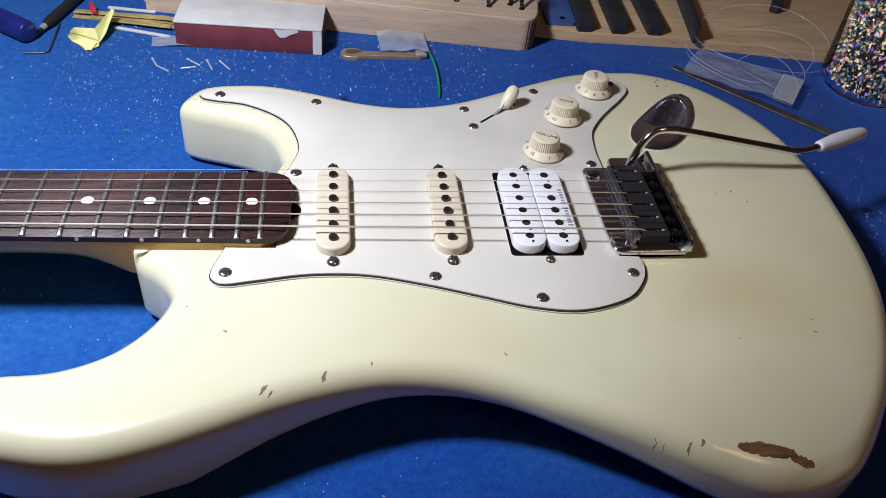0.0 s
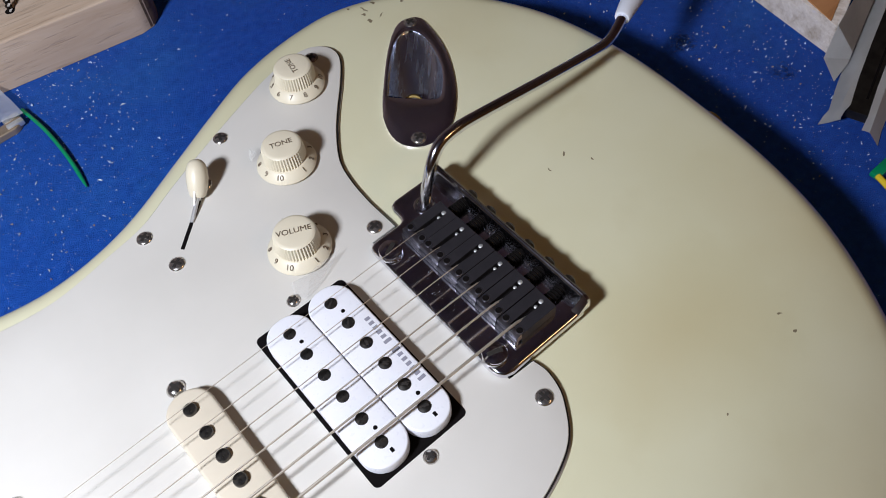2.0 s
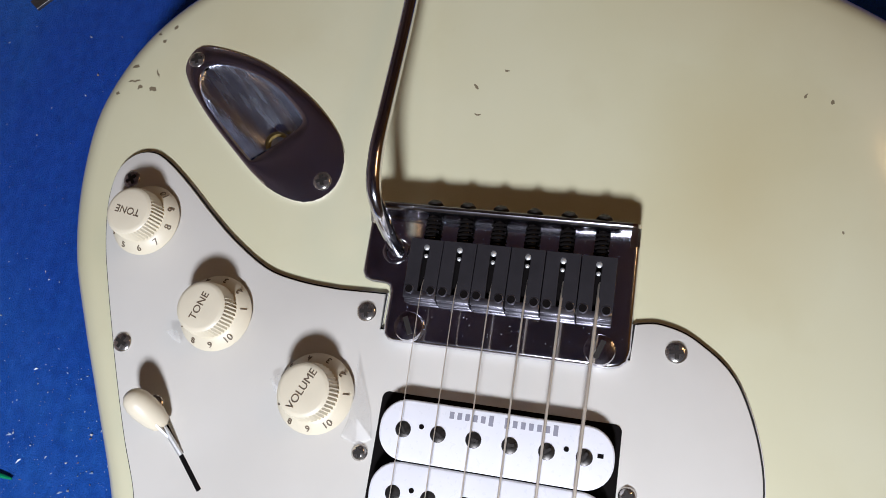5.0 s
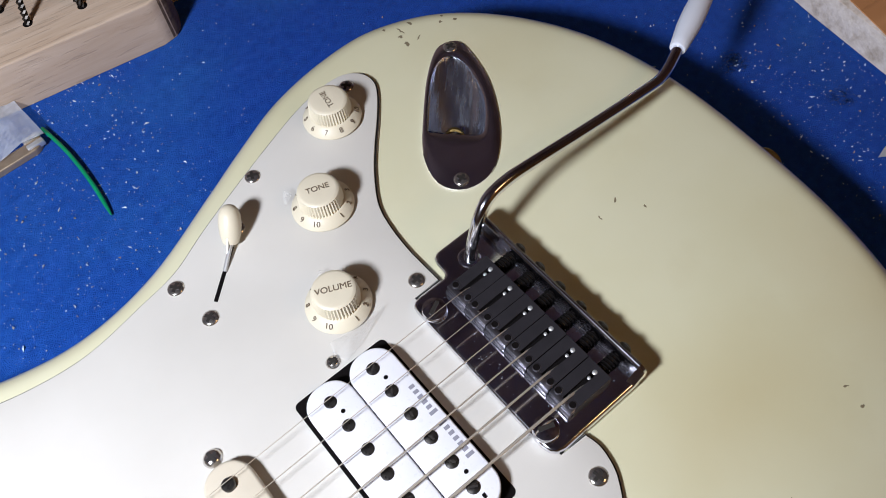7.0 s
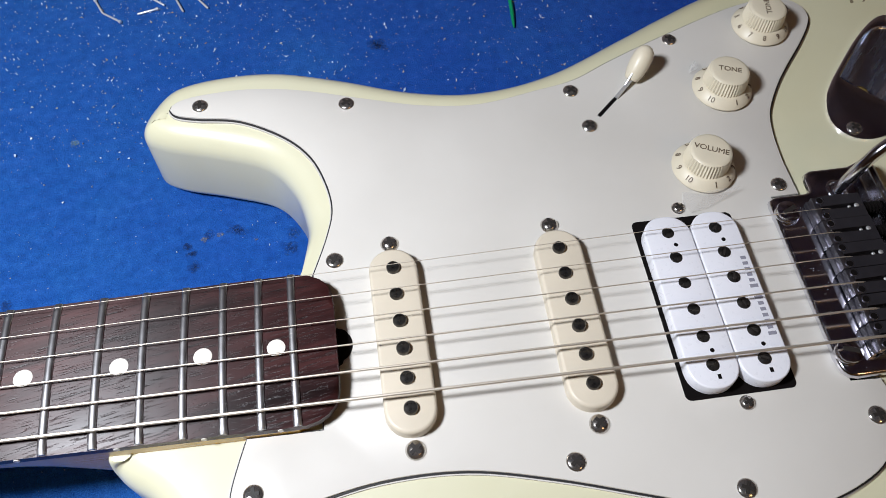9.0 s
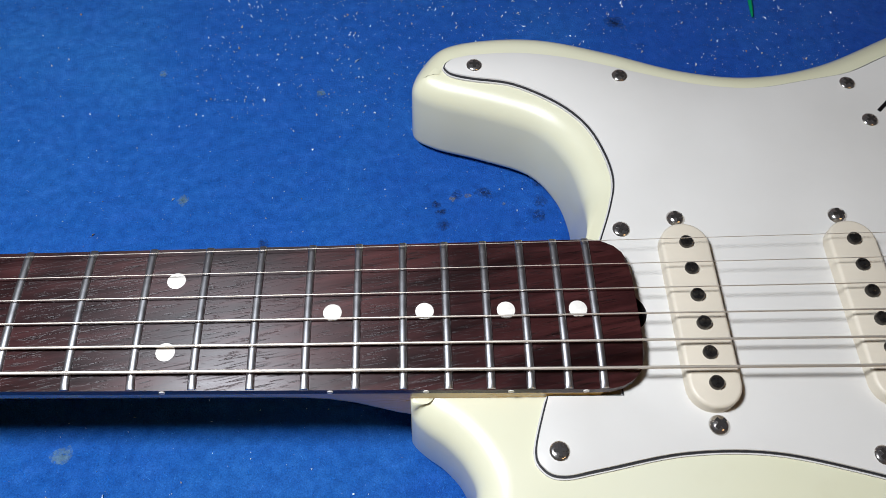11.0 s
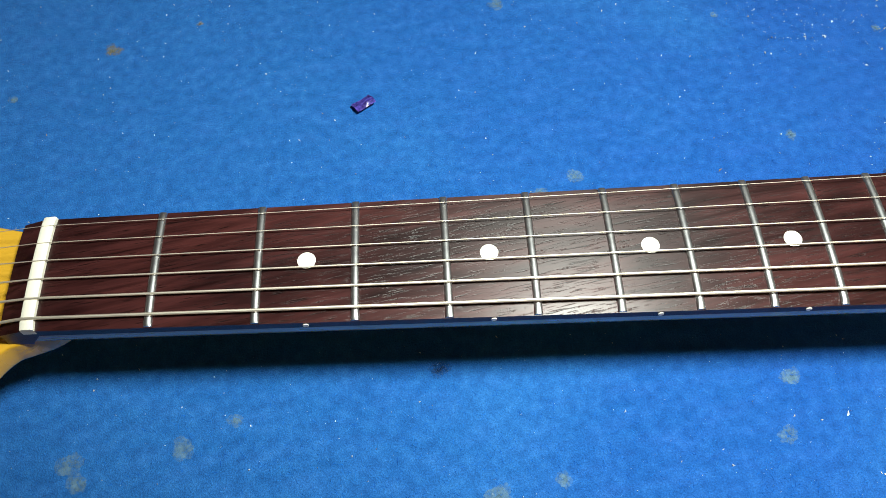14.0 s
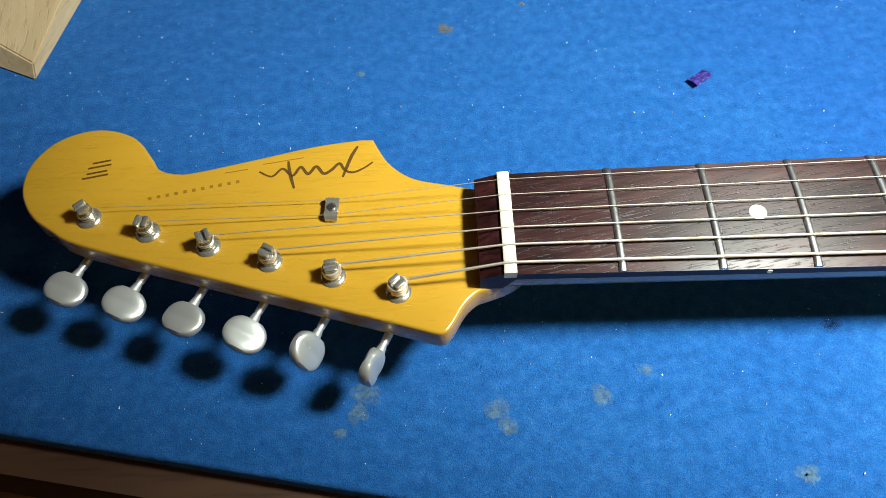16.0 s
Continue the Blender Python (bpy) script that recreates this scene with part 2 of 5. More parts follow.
STEEL_FRET = make_chrome("nickel_silver", (0.5, 0.5, 0.51), 0.4, 0.2)
CHROME = make_chrome("chrome", (0.72, 0.72, 0.77), 0.13, 0.1)
JACK_CHROME = make_chrome("rubbed_chrome", (0.88, 0.86, 0.93), 0.2, 0.14, 0.06, 120)
NICKEL = make_chrome("worn_nickel", (0.64, 0.61, 0.57), 0.18, 0.22, 0.2, 500)
bsdf(NICKEL).inputs["Metallic"].default_value = 0.94
BUTTON = make_chrome("grey_satin_button", (0.62, 0.64, 0.63), 0.4, 0.2)
bsdf(BUTTON).inputs["Metallic"].default_value = 0.6
POSTS_METAL = make_chrome("pale_nickel", (0.5, 0.48, 0.43), 0.26, 0.2, 0.2, 400)
bsdf(POSTS_METAL).inputs["Metallic"].default_value = 0.75
CUP = make_chrome("brushed_chrome", (0.72, 0.76, 0.87), 0.26, 0.24, 0.5, 150)
STREAKS = coords(CUP, (0.3, 3.4, 1.2), turn=0.768)
for n in [n for n in CUP.node_tree.nodes if n.type == "TEX_NOISE"]:
    link(CUP, STREAKS, n.inputs["Vector"])
STEP = make_chrome("ground_steel", (0.27, 0.265, 0.3), 0.38, 0.2, 0.3, 400)
SATIN = make_chrome("satin_metal", (0.72, 0.73, 0.73), 0.5, 0.2)
bsdf(SATIN).inputs["Metallic"].default_value = 0.8
STRING = make_chrome("string_steel", (0.85, 0.78, 0.67), 0.45)
bsdf(STRING).inputs["Metallic"].default_value = 0.85
SADDLE = mottled("sintered_steel", (0.017, 0.0155, 0.019), 0.6, 200, 0.2, metal=0.0, relief=0.08, fine=2500)
bsdf(SADDLE).inputs["Specular IOR Level"].default_value = 0.3
DARK_METAL = mottled("dark_metal", (0.05, 0.045, 0.04), 0.4, 150, 0.4, metal=0.8)
POLE = mottled("pole_steel", (0.10, 0.095, 0.09), 0.3, 300, 0.4, metal=0.9)
BONE = mottled("bone", (0.72, 0.69, 0.6), 0.4, 120, 0.08)
DOT = mottled("pearl_dot", (0.78, 0.75, 0.68), 0.35, 400, 0.1)
AGED = mottled("aged_white_plastic", (0.675, 0.618, 0.475), 0.4, 60, 0.06)
AGED_DARK = mottled("aged_white_plastic_cover", (0.64, 0.578, 0.46), 0.42, 60, 0.06)
WHITE = mottled("white_bobbin_plastic", (0.78, 0.79, 0.84), 0.3, 50, 0.04)
TIPWHITE = mottled("white_tip_plastic", (0.68, 0.71, 0.79), 0.35, 50, 0.04)
INK = material("brown_ink", (0.12, 0.085, 0.055), 0.6)
GREY_INK = material("grey_ink", (0.25, 0.25, 0.3), 0.6)
LOGO = material("brown_gold_decal", (0.10, 0.05, 0.008), 0.5)
LOGO_THIN = material("faint_gold_decal", (0.28, 0.14, 0.012), 0.5)
# Flat near-black that paints the shade of holes and slots; also colours the bridge springs.
SHADE_BLACK = material("shade_and_spring_black", (0.006, 0.005, 0.005), 0.9, spec=0.05)
SLOT_SHADE = material("slot_shade", (0.018, 0.015, 0.013), 0.6)
BLACK = mottled("black_plastic", (0.015, 0.015, 0.016), 0.5, 80, 0.3)
BRASS = mottled("tarnished_brass", (0.55, 0.40, 0.14), 0.35, 150, 0.35, metal=1.0)
PINE = wood_of("raw_pine", (0.42, 0.31, 0.22), (0.60, 0.49, 0.39), 0.75, (5, 70, 70), pores=0.25)
PINE_END = wood_of("sawn_pine", (0.40, 0.29, 0.16), (0.58, 0.46, 0.29), 0.8, (60, 6, 60), pores=0.2)
PANEL = wood_of("brown_plywood", (0.46, 0.31, 0.18), (0.62, 0.45, 0.28), 0.6, (4, 40, 40), pores=0.3)
BENCH = wood_of("bench_edge_wood", (0.045, 0.02, 0.01), (0.085, 0.04, 0.02), 0.6, (4, 40, 40), pores=0.3)
VENEER = wood_of("orange_veneer", (0.40, 0.18, 0.07), (0.50, 0.25, 0.11), 0.5, (4, 30, 30), pores=0.15)
CHIPBOARD = make_chipboard()
CARD_WHITE = mottled("white_card", (0.62, 0.62, 0.62), 0.7, 50, 0.12)
CARD_RED = mottled("maroon_card", (0.17, 0.035, 0.045), 0.65, 60, 0.3)
GREEN = mottled("green_nylon", (0.006, 0.25, 0.1), 0.4, 60, 0.15)
YELLOW = mottled("yellow_nylon", (0.75, 0.55, 0.02), 0.45, 60, 0.15)
PAPER = mottled("yellow_paper", (0.86, 0.84, 0.36), 0.8, 80, 0.12)
TAPE = mottled("masking_tape", (0.60, 0.60, 0.60), 0.7, 40, 0.15)
BURN = wood_of("burnt_end_grain", (0.05, 0.03, 0.02), (0.22, 0.15, 0.1), 0.8, (40, 60, 160), pores=0.5)
BLUE_PLASTIC = mottled("blue_plastic", (0.05, 0.1, 0.3), 0.35, 60, 0.2)
NAVY = mottled("navy_plastic", (0.012, 0.018, 0.14), 0.25, 60, 0.2, coat=0.4)
HANDLE = mottled("dark_grey_steel", (0.045, 0.05, 0.06), 0.45, 90, 0.3, metal=0.5)
STRIP_BRASS = mottled("pale_brass", (0.62, 0.5, 0.22), 0.4, 150, 0.3, metal=0.4)
RED = mottled("red_plastic", (0.6, 0.03, 0.06), 0.4, 80, 0.2)
PIN = make_chrome("bright_pin_steel", (0.8, 0.82, 0.86), 0.3, 0.2)
bsdf(PIN).inputs["Metallic"].default_value = 0.55
TOOL_SHADE = mottled("shaded_tan_steel", (0.16, 0.11, 0.07), 0.4, 120, 0.2, metal=0.5)
STRIP = mottled("grey_steel_strip", (0.22, 0.21, 0.20), 0.4, 120, 0.3, metal=0.9)
GLASS = clear("clear_glass")
FILM = material("clear_plastic_film", (0.75, 0.8, 0.88), 0.18)
bsdf(FILM).inputs["Alpha"].default_value = 0.36
FLAP = material("clear_double_film", (0.75, 0.8, 0.88), 0.25)
bsdf(FLAP).inputs["Alpha"].default_value = 0.28
BAG = material("clear_bag_film", (0.8, 0.84, 0.9), 0.1)
bsdf(BAG).inputs["Alpha"].default_value = 0.2
CLEAR_TAPE = material("clear_tape", (0.85, 0.85, 0.85), 0.3)
bsdf(CLEAR_TAPE).inputs["Alpha"].default_value = 0.12
LINE = material("clear_nylon_line", (0.8, 0.84, 0.9), 0.15)
bsdf(LINE).inputs["Alpha"].default_value = 0.22
TUB = clear("milky_plastic", (0.88, 0.9, 0.92), 0.3, 0.82)
BRIDGE_FLANGE = make_chrome("dull_chrome", (0.34, 0.33, 0.36), 0.18, 0.15)
WAX = mottled("yellow_paste", (0.62, 0.55, 0.12), 0.5, 60, 0.1)
# Unseen room surfaces: colours picked for warm bounce and for what chrome reflects.
WALL = mottled("warm_bounce_plaster", (0.62, 0.40, 0.20), 0.9, 3, 0.2)
WALL_DARK = mottled("dim_brown_wall", (0.36, 0.27, 0.25), 0.9, 2.5, 0.6)
CEILING = mottled("ceiling_paint", (0.48, 0.38, 0.37), 0.9, 2.5, 0.75)


def smudge(name, color, strength):
    """A thin soiling that lets the carpet show through."""
    m = mottled(name, color, 0.95, 250, 0.4)
    link(m, ramp(m, noise_of(m, 700, 3), [(0.3, (0, 0, 0)), (0.65, (strength, strength, strength))]), bsdf(m).inputs["Alpha"])
    return m


STAIN = smudge("grey_stain", (0.13, 0.25, 0.40), 0.42)
OLD_GLUE = smudge("yellow_stain", (0.2, 0.2, 0.15), 0.4)
SCUFF = smudge("dark_scuff", (0.006, 0.035, 0.16), 0.3)
FIBRE = material("blue_fibre", (0.012, 0.12, 0.5), 0.9, spec=0.1)
g = node(FIBRE, "ShaderNodeNewGeometry")
link(FIBRE, ramp(FIBRE, g.outputs["Random Per Island"], [(0.0, (0.004, 0.05, 0.27)), (0.6, (0.008, 0.1, 0.45)), (0.85, (0.02, 0.15, 0.5)), (1.0, (0.06, 0.22, 0.58))]), bsdf(FIBRE).inputs["Base Color"])
FOIL = mottled("purple_foil", (0.12, 0.09, 0.5), 0.25, 300, 0.6)
TOOL_WOOD = mottled("tan_steel", (0.42, 0.33, 0.24), 0.4, 120, 0.2, metal=0.6)


def glitter():
    m = material("coloured_glitter", (0.5, 0.4, 0.2), 0.3, 0.3)
    g = node(m, "ShaderNodeNewGeometry")
    col = ramp(m, g.outputs["Random Per Island"], [(0.0, (0.65, 0.46, 0.14)), (0.35, (0.8, 0.72, 0.5)), (0.5, (0.55, 0.03, 0.08)), (0.65, (0.02, 0.3, 0.12)),
                                                 (0.75, (0.05, 0.12, 0.5)), (0.83, (0.35, 0.08, 0.4)), (0.9, (0.03, 0.35, 0.4)), (0.95, (0.04, 0.03, 0.03))])
    link(m, col, bsdf(m).inputs["Base Color"])
    return m


def crumbs():
    m = material("pale_crumbs", (0.5, 0.5, 0.5), 0.6)
    g = node(m, "ShaderNodeNewGeometry")
    link(m, ramp(m, g.outputs["Random Per Island"], [(0.0, (0.78, 0.84, 0.94)), (0.5, (0.42, 0.54, 0.74)), (0.88, (0.45, 0.4, 0.34)), (0.96, (0.3, 0.2, 0.12))]), bsdf(m).inputs["Base Color"])
    return m


GLITTER = glitter()
CRUMBS = crumbs()


# ---- mesh helpers ----
def part(name, bm, mat, parent=None, label="", at=None, crease=40):
    """Links a bmesh as one mesh object under a thing or a part."""
    me = bpy.data.meshes.new(name)
    bmesh.ops.recalc_face_normals(bm, faces=bm.faces[:])
    caps = [f for f in bm.faces if len(f.verts) > 6]
    for f in bm.faces:
        f.smooth = len(f.verts) < 7
    for f in caps:
        vs = list(f.verts)
        if len(vs) < 20 or abs(f.normal.z) < 0.999:
            continue
        up, z = f.normal.z > 0, vs[0].co.z
        co, _, faces, orig, *_ = geometry.delaunay_2d_cdt([v.co.xy for v in vs], [], [list(range(len(vs)))], 1, 1e-7)
        made = [vs[o[0]] if o else bm.verts.new((c[0], c[1], z)) for c, o in zip(co, orig)]
        bm.faces.remove(f)
        for t in faces:
            ids = [made[i] for i in t]
            if len(set(ids)) > 2:
                g = bm.faces.new(ids if up else ids[::-1])
                g.smooth = False
    bm.to_mesh(me)
    bm.free()
    me.materials.append(mat)
    me.set_sharp_from_angle(angle=radians(crease))
    return place(name, me, parent, label, at)


def place(name, me, parent=None, label="", at=None):
    ob = new(name, me)
    ob.parent = parent
    if at is not None:
        ob.matrix_basis = at
    if label:
        ob["label"] = label
    return ob


def thing(name, label, category, at=None, group=""):
    ob = new(name)
    ob.empty_display_size = 0.02
    if at is not None:
        ob.matrix_basis = at
    return tagged(ob, label, category, group)


def spline(pts, n=8, closed=True):
    """A smooth line through the points (in millimetres), in metres."""
    P = [np.array(p, float) for p in pts]
    out, k = [], len(P)
    for i in range(k if closed else k - 1):
        if closed:
            a, b, c, d = (P[(i + j) % k] for j in (-1, 0, 1, 2))
        else:
            a, b, c, d = P[max(0, i - 1)], P[i], P[i + 1], P[min(k - 1, i + 2)]
        for j in range(n):
            t = j / n
            out.append(0.5 * (2 * b + (c - a) * t + (2 * a - 5 * b + 4 * c - d) * t * t + (3 * b - a - 3 * c + d) * t**3) * mm)
    if not closed:
        out.append(P[-1] * mm)
    return out


def ccw(line):
    a = sum(p[0] * q[1] - q[0] * p[1] for p, q in zip(line, line[1:] + line[:1]))
    return line if a > 0 else line[::-1]


def inset(line, d):
    """The closed line moved inwards by d, by its normals."""
    out = []
    for i, p in enumerate(line):
        t = line[(i + 1) % len(line)] - line[i - 1]
        t = t / (np.linalg.norm(t) + 1e-12)
        out.append(p + np.array((-t[1], t[0])) * d)
    return out


def rings(bm, loops, cap0=True, cap1=True, closed=True):
    """Skins a stack of equal loops of 3D points."""
    rows = [[bm.verts.new(p) for p in loop] for loop in loops]
    for a, b in zip(rows, rows[1:]):
        k = len(a)
        for i in range(k if closed else k - 1):
            bm.faces.new((a[i], a[(i + 1) % k], b[(i + 1) % k], b[i]))
    if cap0:
        bm.faces.new(rows[0][::-1])
    if cap1:
        bm.faces.new(rows[-1])
    return rows


def plate(line, z0, z1, round_top=0.0, round_low=0.0, steps=4, bm=None):
    """A slab with the outline, its edges rounded."""
    bm = bm or bmesh.new()
    line = ccw([np.array(p[:2], float) for p in line])
    loops = []
    if round_low:
        for i in range(steps + 1):
            a = i / steps * math.pi / 2
            loops.append([(p[0], p[1], z0 + round_low * (1 - math.sin(a))) for p in inset(line, round_low * (1 - math.cos(a)))][:])
        loops = loops[::-1]
    else:
        loops.append([(p[0], p[1], z0) for p in line])
    if round_top:
        for i in range(steps + 1):
            a = i / steps * math.pi / 2
            loops.append([(p[0], p[1], z1 - round_top * (1 - math.sin(a))) for p in inset(line, round_top * (1 - math.cos(a)))])
    else:
        loops.append([(p[0], p[1], z1) for p in line])
    rings(bm, loops)
    return bm


def tube(pts, r, seg=10, bm=None, caps=True):
    """A round rod along points in metres; r may be a list."""
    bm = bm or bmesh.new()
    P = [Vector(p) for p in pts]
    up, loops = Vector((0.13, 0.29, 0.95)), []
    for i, p in enumerate(P):
        t = (P[min(i + 1, len(P) - 1)] - P[max(i - 1, 0)]).normalized()
        a = t.cross(up).normalized()
        b = t.cross(a)
        rad = r[i] if isinstance(r, (list, tuple)) else r
        loops.append([p + (a * math.cos(2 * math.pi * k / seg) + b * math.sin(2 * math.pi * k / seg)) * rad for k in range(seg)])
    rings(bm, loops, caps, caps)
    return bm


def lathe(profile, seg=24, bm=None, centre=(0, 0, 0)):
    """Turns (radius, height) pairs in metres about z; closes at both ends."""
    bm = bm or bmesh.new()
    cx, cy, cz = centre
    rings(bm, [[(cx + r * math.cos(2 * math.pi * k / seg), cy + r * math.sin(2 * math.pi * k / seg), cz + z) for k in range(seg)] for r, z in profile])
    return bm


def box(sx, sy, sz, c=(0, 0, 0), bevel=0.0, bm=None, m=None):
    """A block with its middle at c, its edges bevelled."""
    own = bmesh.new()
    bmesh.ops.create_cube(own, size=1.0, matrix=Matrix.Diagonal((sx, sy, sz, 1)))
    if bevel:
        bmesh.ops.bevel(own, geom=own.edges[:], offset=bevel, segments=2, profile=0.5, affect="EDGES")
    bmesh.ops.transform(own, matrix=(m or Matrix()) @ Matrix.Translation(c) if m else Matrix.Translation(c), verts=own.verts[:])
    if bm is None:
        return own
    tmp = bpy.data.meshes.new("tmp")
    own.to_mesh(tmp)
    own.free()
    bm.from_mesh(tmp)
    bpy.data.meshes.remove(tmp)
    return bm


def text_mesh(text, size, depth=0.0001):
    cu = bpy.data.curves.new("writing", "FONT")
    cu.body, cu.size, cu.extrude, cu.align_x, cu.align_y = text, size, depth, "CENTER", "CENTER"
    ob = bpy.data.objects.new("writing", cu)
    scene.collection.objects.link(ob)
    me = bpy.data.meshes.new_from_object(ob)
    bpy.data.objects.remove(ob)
    bpy.data.curves.remove(cu)
    return me


def writing(name, text, size, at, parent, mat=None):
    me = text_mesh(text, size)
    me.materials.clear()
    me.materials.append(mat or INK)
    return place(name, me, parent, at=at)


def screw_mesh(r, mat, slot="cross", dome=0.35):
    """A screw's head with its slot; the head's foot at z = 0."""
    bm = lathe([(r * 0.94, 0), (r, r * 0.08), (r * 0.96, r * 0.16), (r * 0.75, r * dome * 0.75), (r * 0.42, r * dome), (r * 0.2, r * dome * 1.02)], 18)
    me = bpy.data.meshes.new("screw")
    w, l, top = r * 0.18, r * 0.62, r * dome * 1.02
    mats = [mat, SLOT_SHADE]
    k = len(bm.faces)
    # Dark bars on top of the head paint the slot's shade.
    box(2 * l, 2 * w, 0.0004, (0, 0, top - 0.00012), bm=bm)
    if slot == "cross":
        box(2 * w, 2 * l, 0.0004, (0, 0, top - 0.00008), bm=bm)
    bm.faces.ensure_lookup_table()
    for f in bm.faces[k:]:
        f.material_index = 1
    bmesh.ops.recalc_face_normals(bm, faces=bm.faces[:])
    bm.to_mesh(me)
    bm.free()
    for x in mats:
        me.materials.append(x)
    me.shade_smooth()
    me.set_sharp_from_angle(angle=radians(40))
    return me

# ---- the bench and the room ----
def polygon(name, corners, z0, z1, mat, label, category, kind="structure", bevel=0.0):
    return tagged(part(name, plate([np.array(c) * mm for c in corners], z0 * mm, z1 * mm, bevel * mm), mat, label=label), label, category, kind=kind)


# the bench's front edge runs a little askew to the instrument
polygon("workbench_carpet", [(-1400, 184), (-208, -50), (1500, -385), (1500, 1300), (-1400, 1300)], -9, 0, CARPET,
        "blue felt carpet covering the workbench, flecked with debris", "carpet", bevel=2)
polygon("workbench_board", [(-1400, 171), (-208, -63), (1500, -398), (1500, 1296), (-1400, 1296)], -60, -10.5, BENCH, "brown board under the carpet", "workbench")
# Unseen shell: south and west walls bounce warm fill, the rest shows in chrome.
ROOM = [(-1700, -1500), (2200, -1500), (2200, 1340), (-1700, 1340)]
polygon("floor", ROOM, -880, -860, WALL_DARK, "dim brown floor", "floor")
polygon("ceiling", ROOM, 1400, 1420, CEILING, "unseen ceiling, coloured for the chrome's reflections", "ceiling")
for name, cx, cy, sx, sy, mat in (("wall_north", 250, 1350, 3940, 20, WALL_DARK), ("wall_south", 250, -1510, 3940, 20, WALL), ("wall_east", 2210, -80, 20, 2840, WALL_DARK), ("wall_west", -1710, -80, 20, 2840, WALL)):
    tagged(part(name, box(sx * mm, sy * mm, 2.28, (cx * mm, cy * mm, 0.27)), mat), "plain unseen workshop wall, coloured for bounce and reflections", "wall", kind="structure")

# ---- the electric guitar ----
ZB, ZP, ZF = 45.4, 47.8, 56.5  # top of the body, of the pickguard, of the fingerboard's crown
guitar = thing("electric_guitar", "aged cream electric guitar with white pickguard lying on blue carpet", "electric guitar", pose(0, 0, 0, -0.55, 0, 0))

BODY = [(395, 113), (398.5, 125), (408.5, 136.2), (429, 140.9), (453, 140.4), (480, 132.9), (511, 121.9), (540, 118.2), (572, 124.7), (607.2, 141.4), (630.8, 153.2), (658.4, 165.4), (689, 171.6), (718.4, 170.8),
        (749, 157.2), (774, 131), (792, 95), (799.5, 52), (798.5, 8), (793, -38), (780, -82), (758, -125), (728, -157), (692, -165.5), (658, -157), (625, -142), (598, -129.5), (572, -118),
        (546, -111), (519, -109.5), (493, -114), (468, -121.5), (444, -131), (420, -139.5), (398, -144.5), (376, -144), (350, -137), (330, -124), (324, -112), (332, -103.5), (350, -100.5), (373, -98.5),
        (393, -89.5), (407, -74), (413.5, -58), (411, -48.5), (405, -41), (398.5, -36), (394, -31.5), (393, -27), (393.2, -10), (396, 8), (418, 20), (448, 25), (457.5, 32), (460.6, 48), (460.4, 62), (456, 77), (445.5, 90.5),
        (425, 99), (404.5, 105.7)]


def body_top(x, y):
    """Height of the top: flat, but for the forearm's bevel on the bass side."""
    s = (-y - (0.150 - 0.42 * (x - 0.55))) / 0.075
    s = min(1.0, max(0.0, s)) if x > 0.5 else 0.0
    return ZB * mm - 0.013 * s * s


def body_low(x, y):
    """Height of the back: flat, but for the belly cut on the bass side's waist."""
    a = max(0.0, 1 - ((x - 0.555) / 0.125) ** 2)
    b = min(1.0, max(0.0, (-y - 0.035) / 0.07))
    return 0.0004 + 0.023 * a * b * b * (3 - 2 * b)


def inside(p, loop):
    c = False
    for a, b in zip(loop, loop[1:] + loop[:1]):
        if (a[1] > p[1]) != (b[1] > p[1]) and p[0] < (b[0] - a[0]) * (p[1] - a[1]) / (b[1] - a[1]) + a[0]:
            c = not c
    return c


JACK = ccw([np.array(p[:2]) for p in spline([(737.8, 133.2), (740.2, 126), (735, 105.3), (723.5, 85.2), (710.5, 71.2), (699.5, 65.7), (688.5, 67.7), (683, 77.2), (687.5, 92.3), (701, 109), (716, 124.6), (729, 134.2)], 8)])


def sheet(bm, rim, height, hole=None):
    """Fills a rim of vertices with a fine sheet, leaving out a hole."""
    flat = [Vector(v.co[:2]) for v in rim]
    loop = [np.array(p) for p in flat]
    arr = np.array(loop)
    edge = [Vector(p) for p in inset(hole, 0.0025)] if hole else []
    cut = [np.array(p) for p in edge]
    inner = []
    for x in range(320, 810, 9):
        for y in range(-170, 172, 9):
            g = np.array((x, y)) * mm
            if inside(g, loop) and np.hypot(*(arr - g).T).min() > 0.005 and not (hole and inside(g, hole)):
                inner.append(Vector(g))
    k = len(flat)
    seams = [(k + i, k + (i + 1) % len(edge)) for i in range(len(edge))]
    vs, es, fs, *_ = geometry.delaunay_2d_cdt(flat + edge + inner, seams, [list(range(k))], 1, 1e-7)
    made = {i: rim[i] if i < k else bm.verts.new((v[0], v[1], height(v[0], v[1]))) for i, v in enumerate(vs)}
    for f in fs:
        mid = sum((np.array(vs[i]) for i in f), np.zeros(2)) / len(f)
        if not (hole and inside(mid, cut)):
            bm.faces.new([made[i] for i in f])


def soft_radius(p):
    """The edge's radius: full all round, but sharp at the neck's pocket."""
    far = max(0.0, -0.028 - p[1], p[1] - 0.032) if p[0] < 0.47 else 1.0
    d = min(1.0, max(0.0, (far - 0.003) / 0.024)) if p[1] > 0 else min(1.0, max(0.0, far / 0.004))
    return 0.0012 + 0.0103 * d * d * (3 - 2 * d)


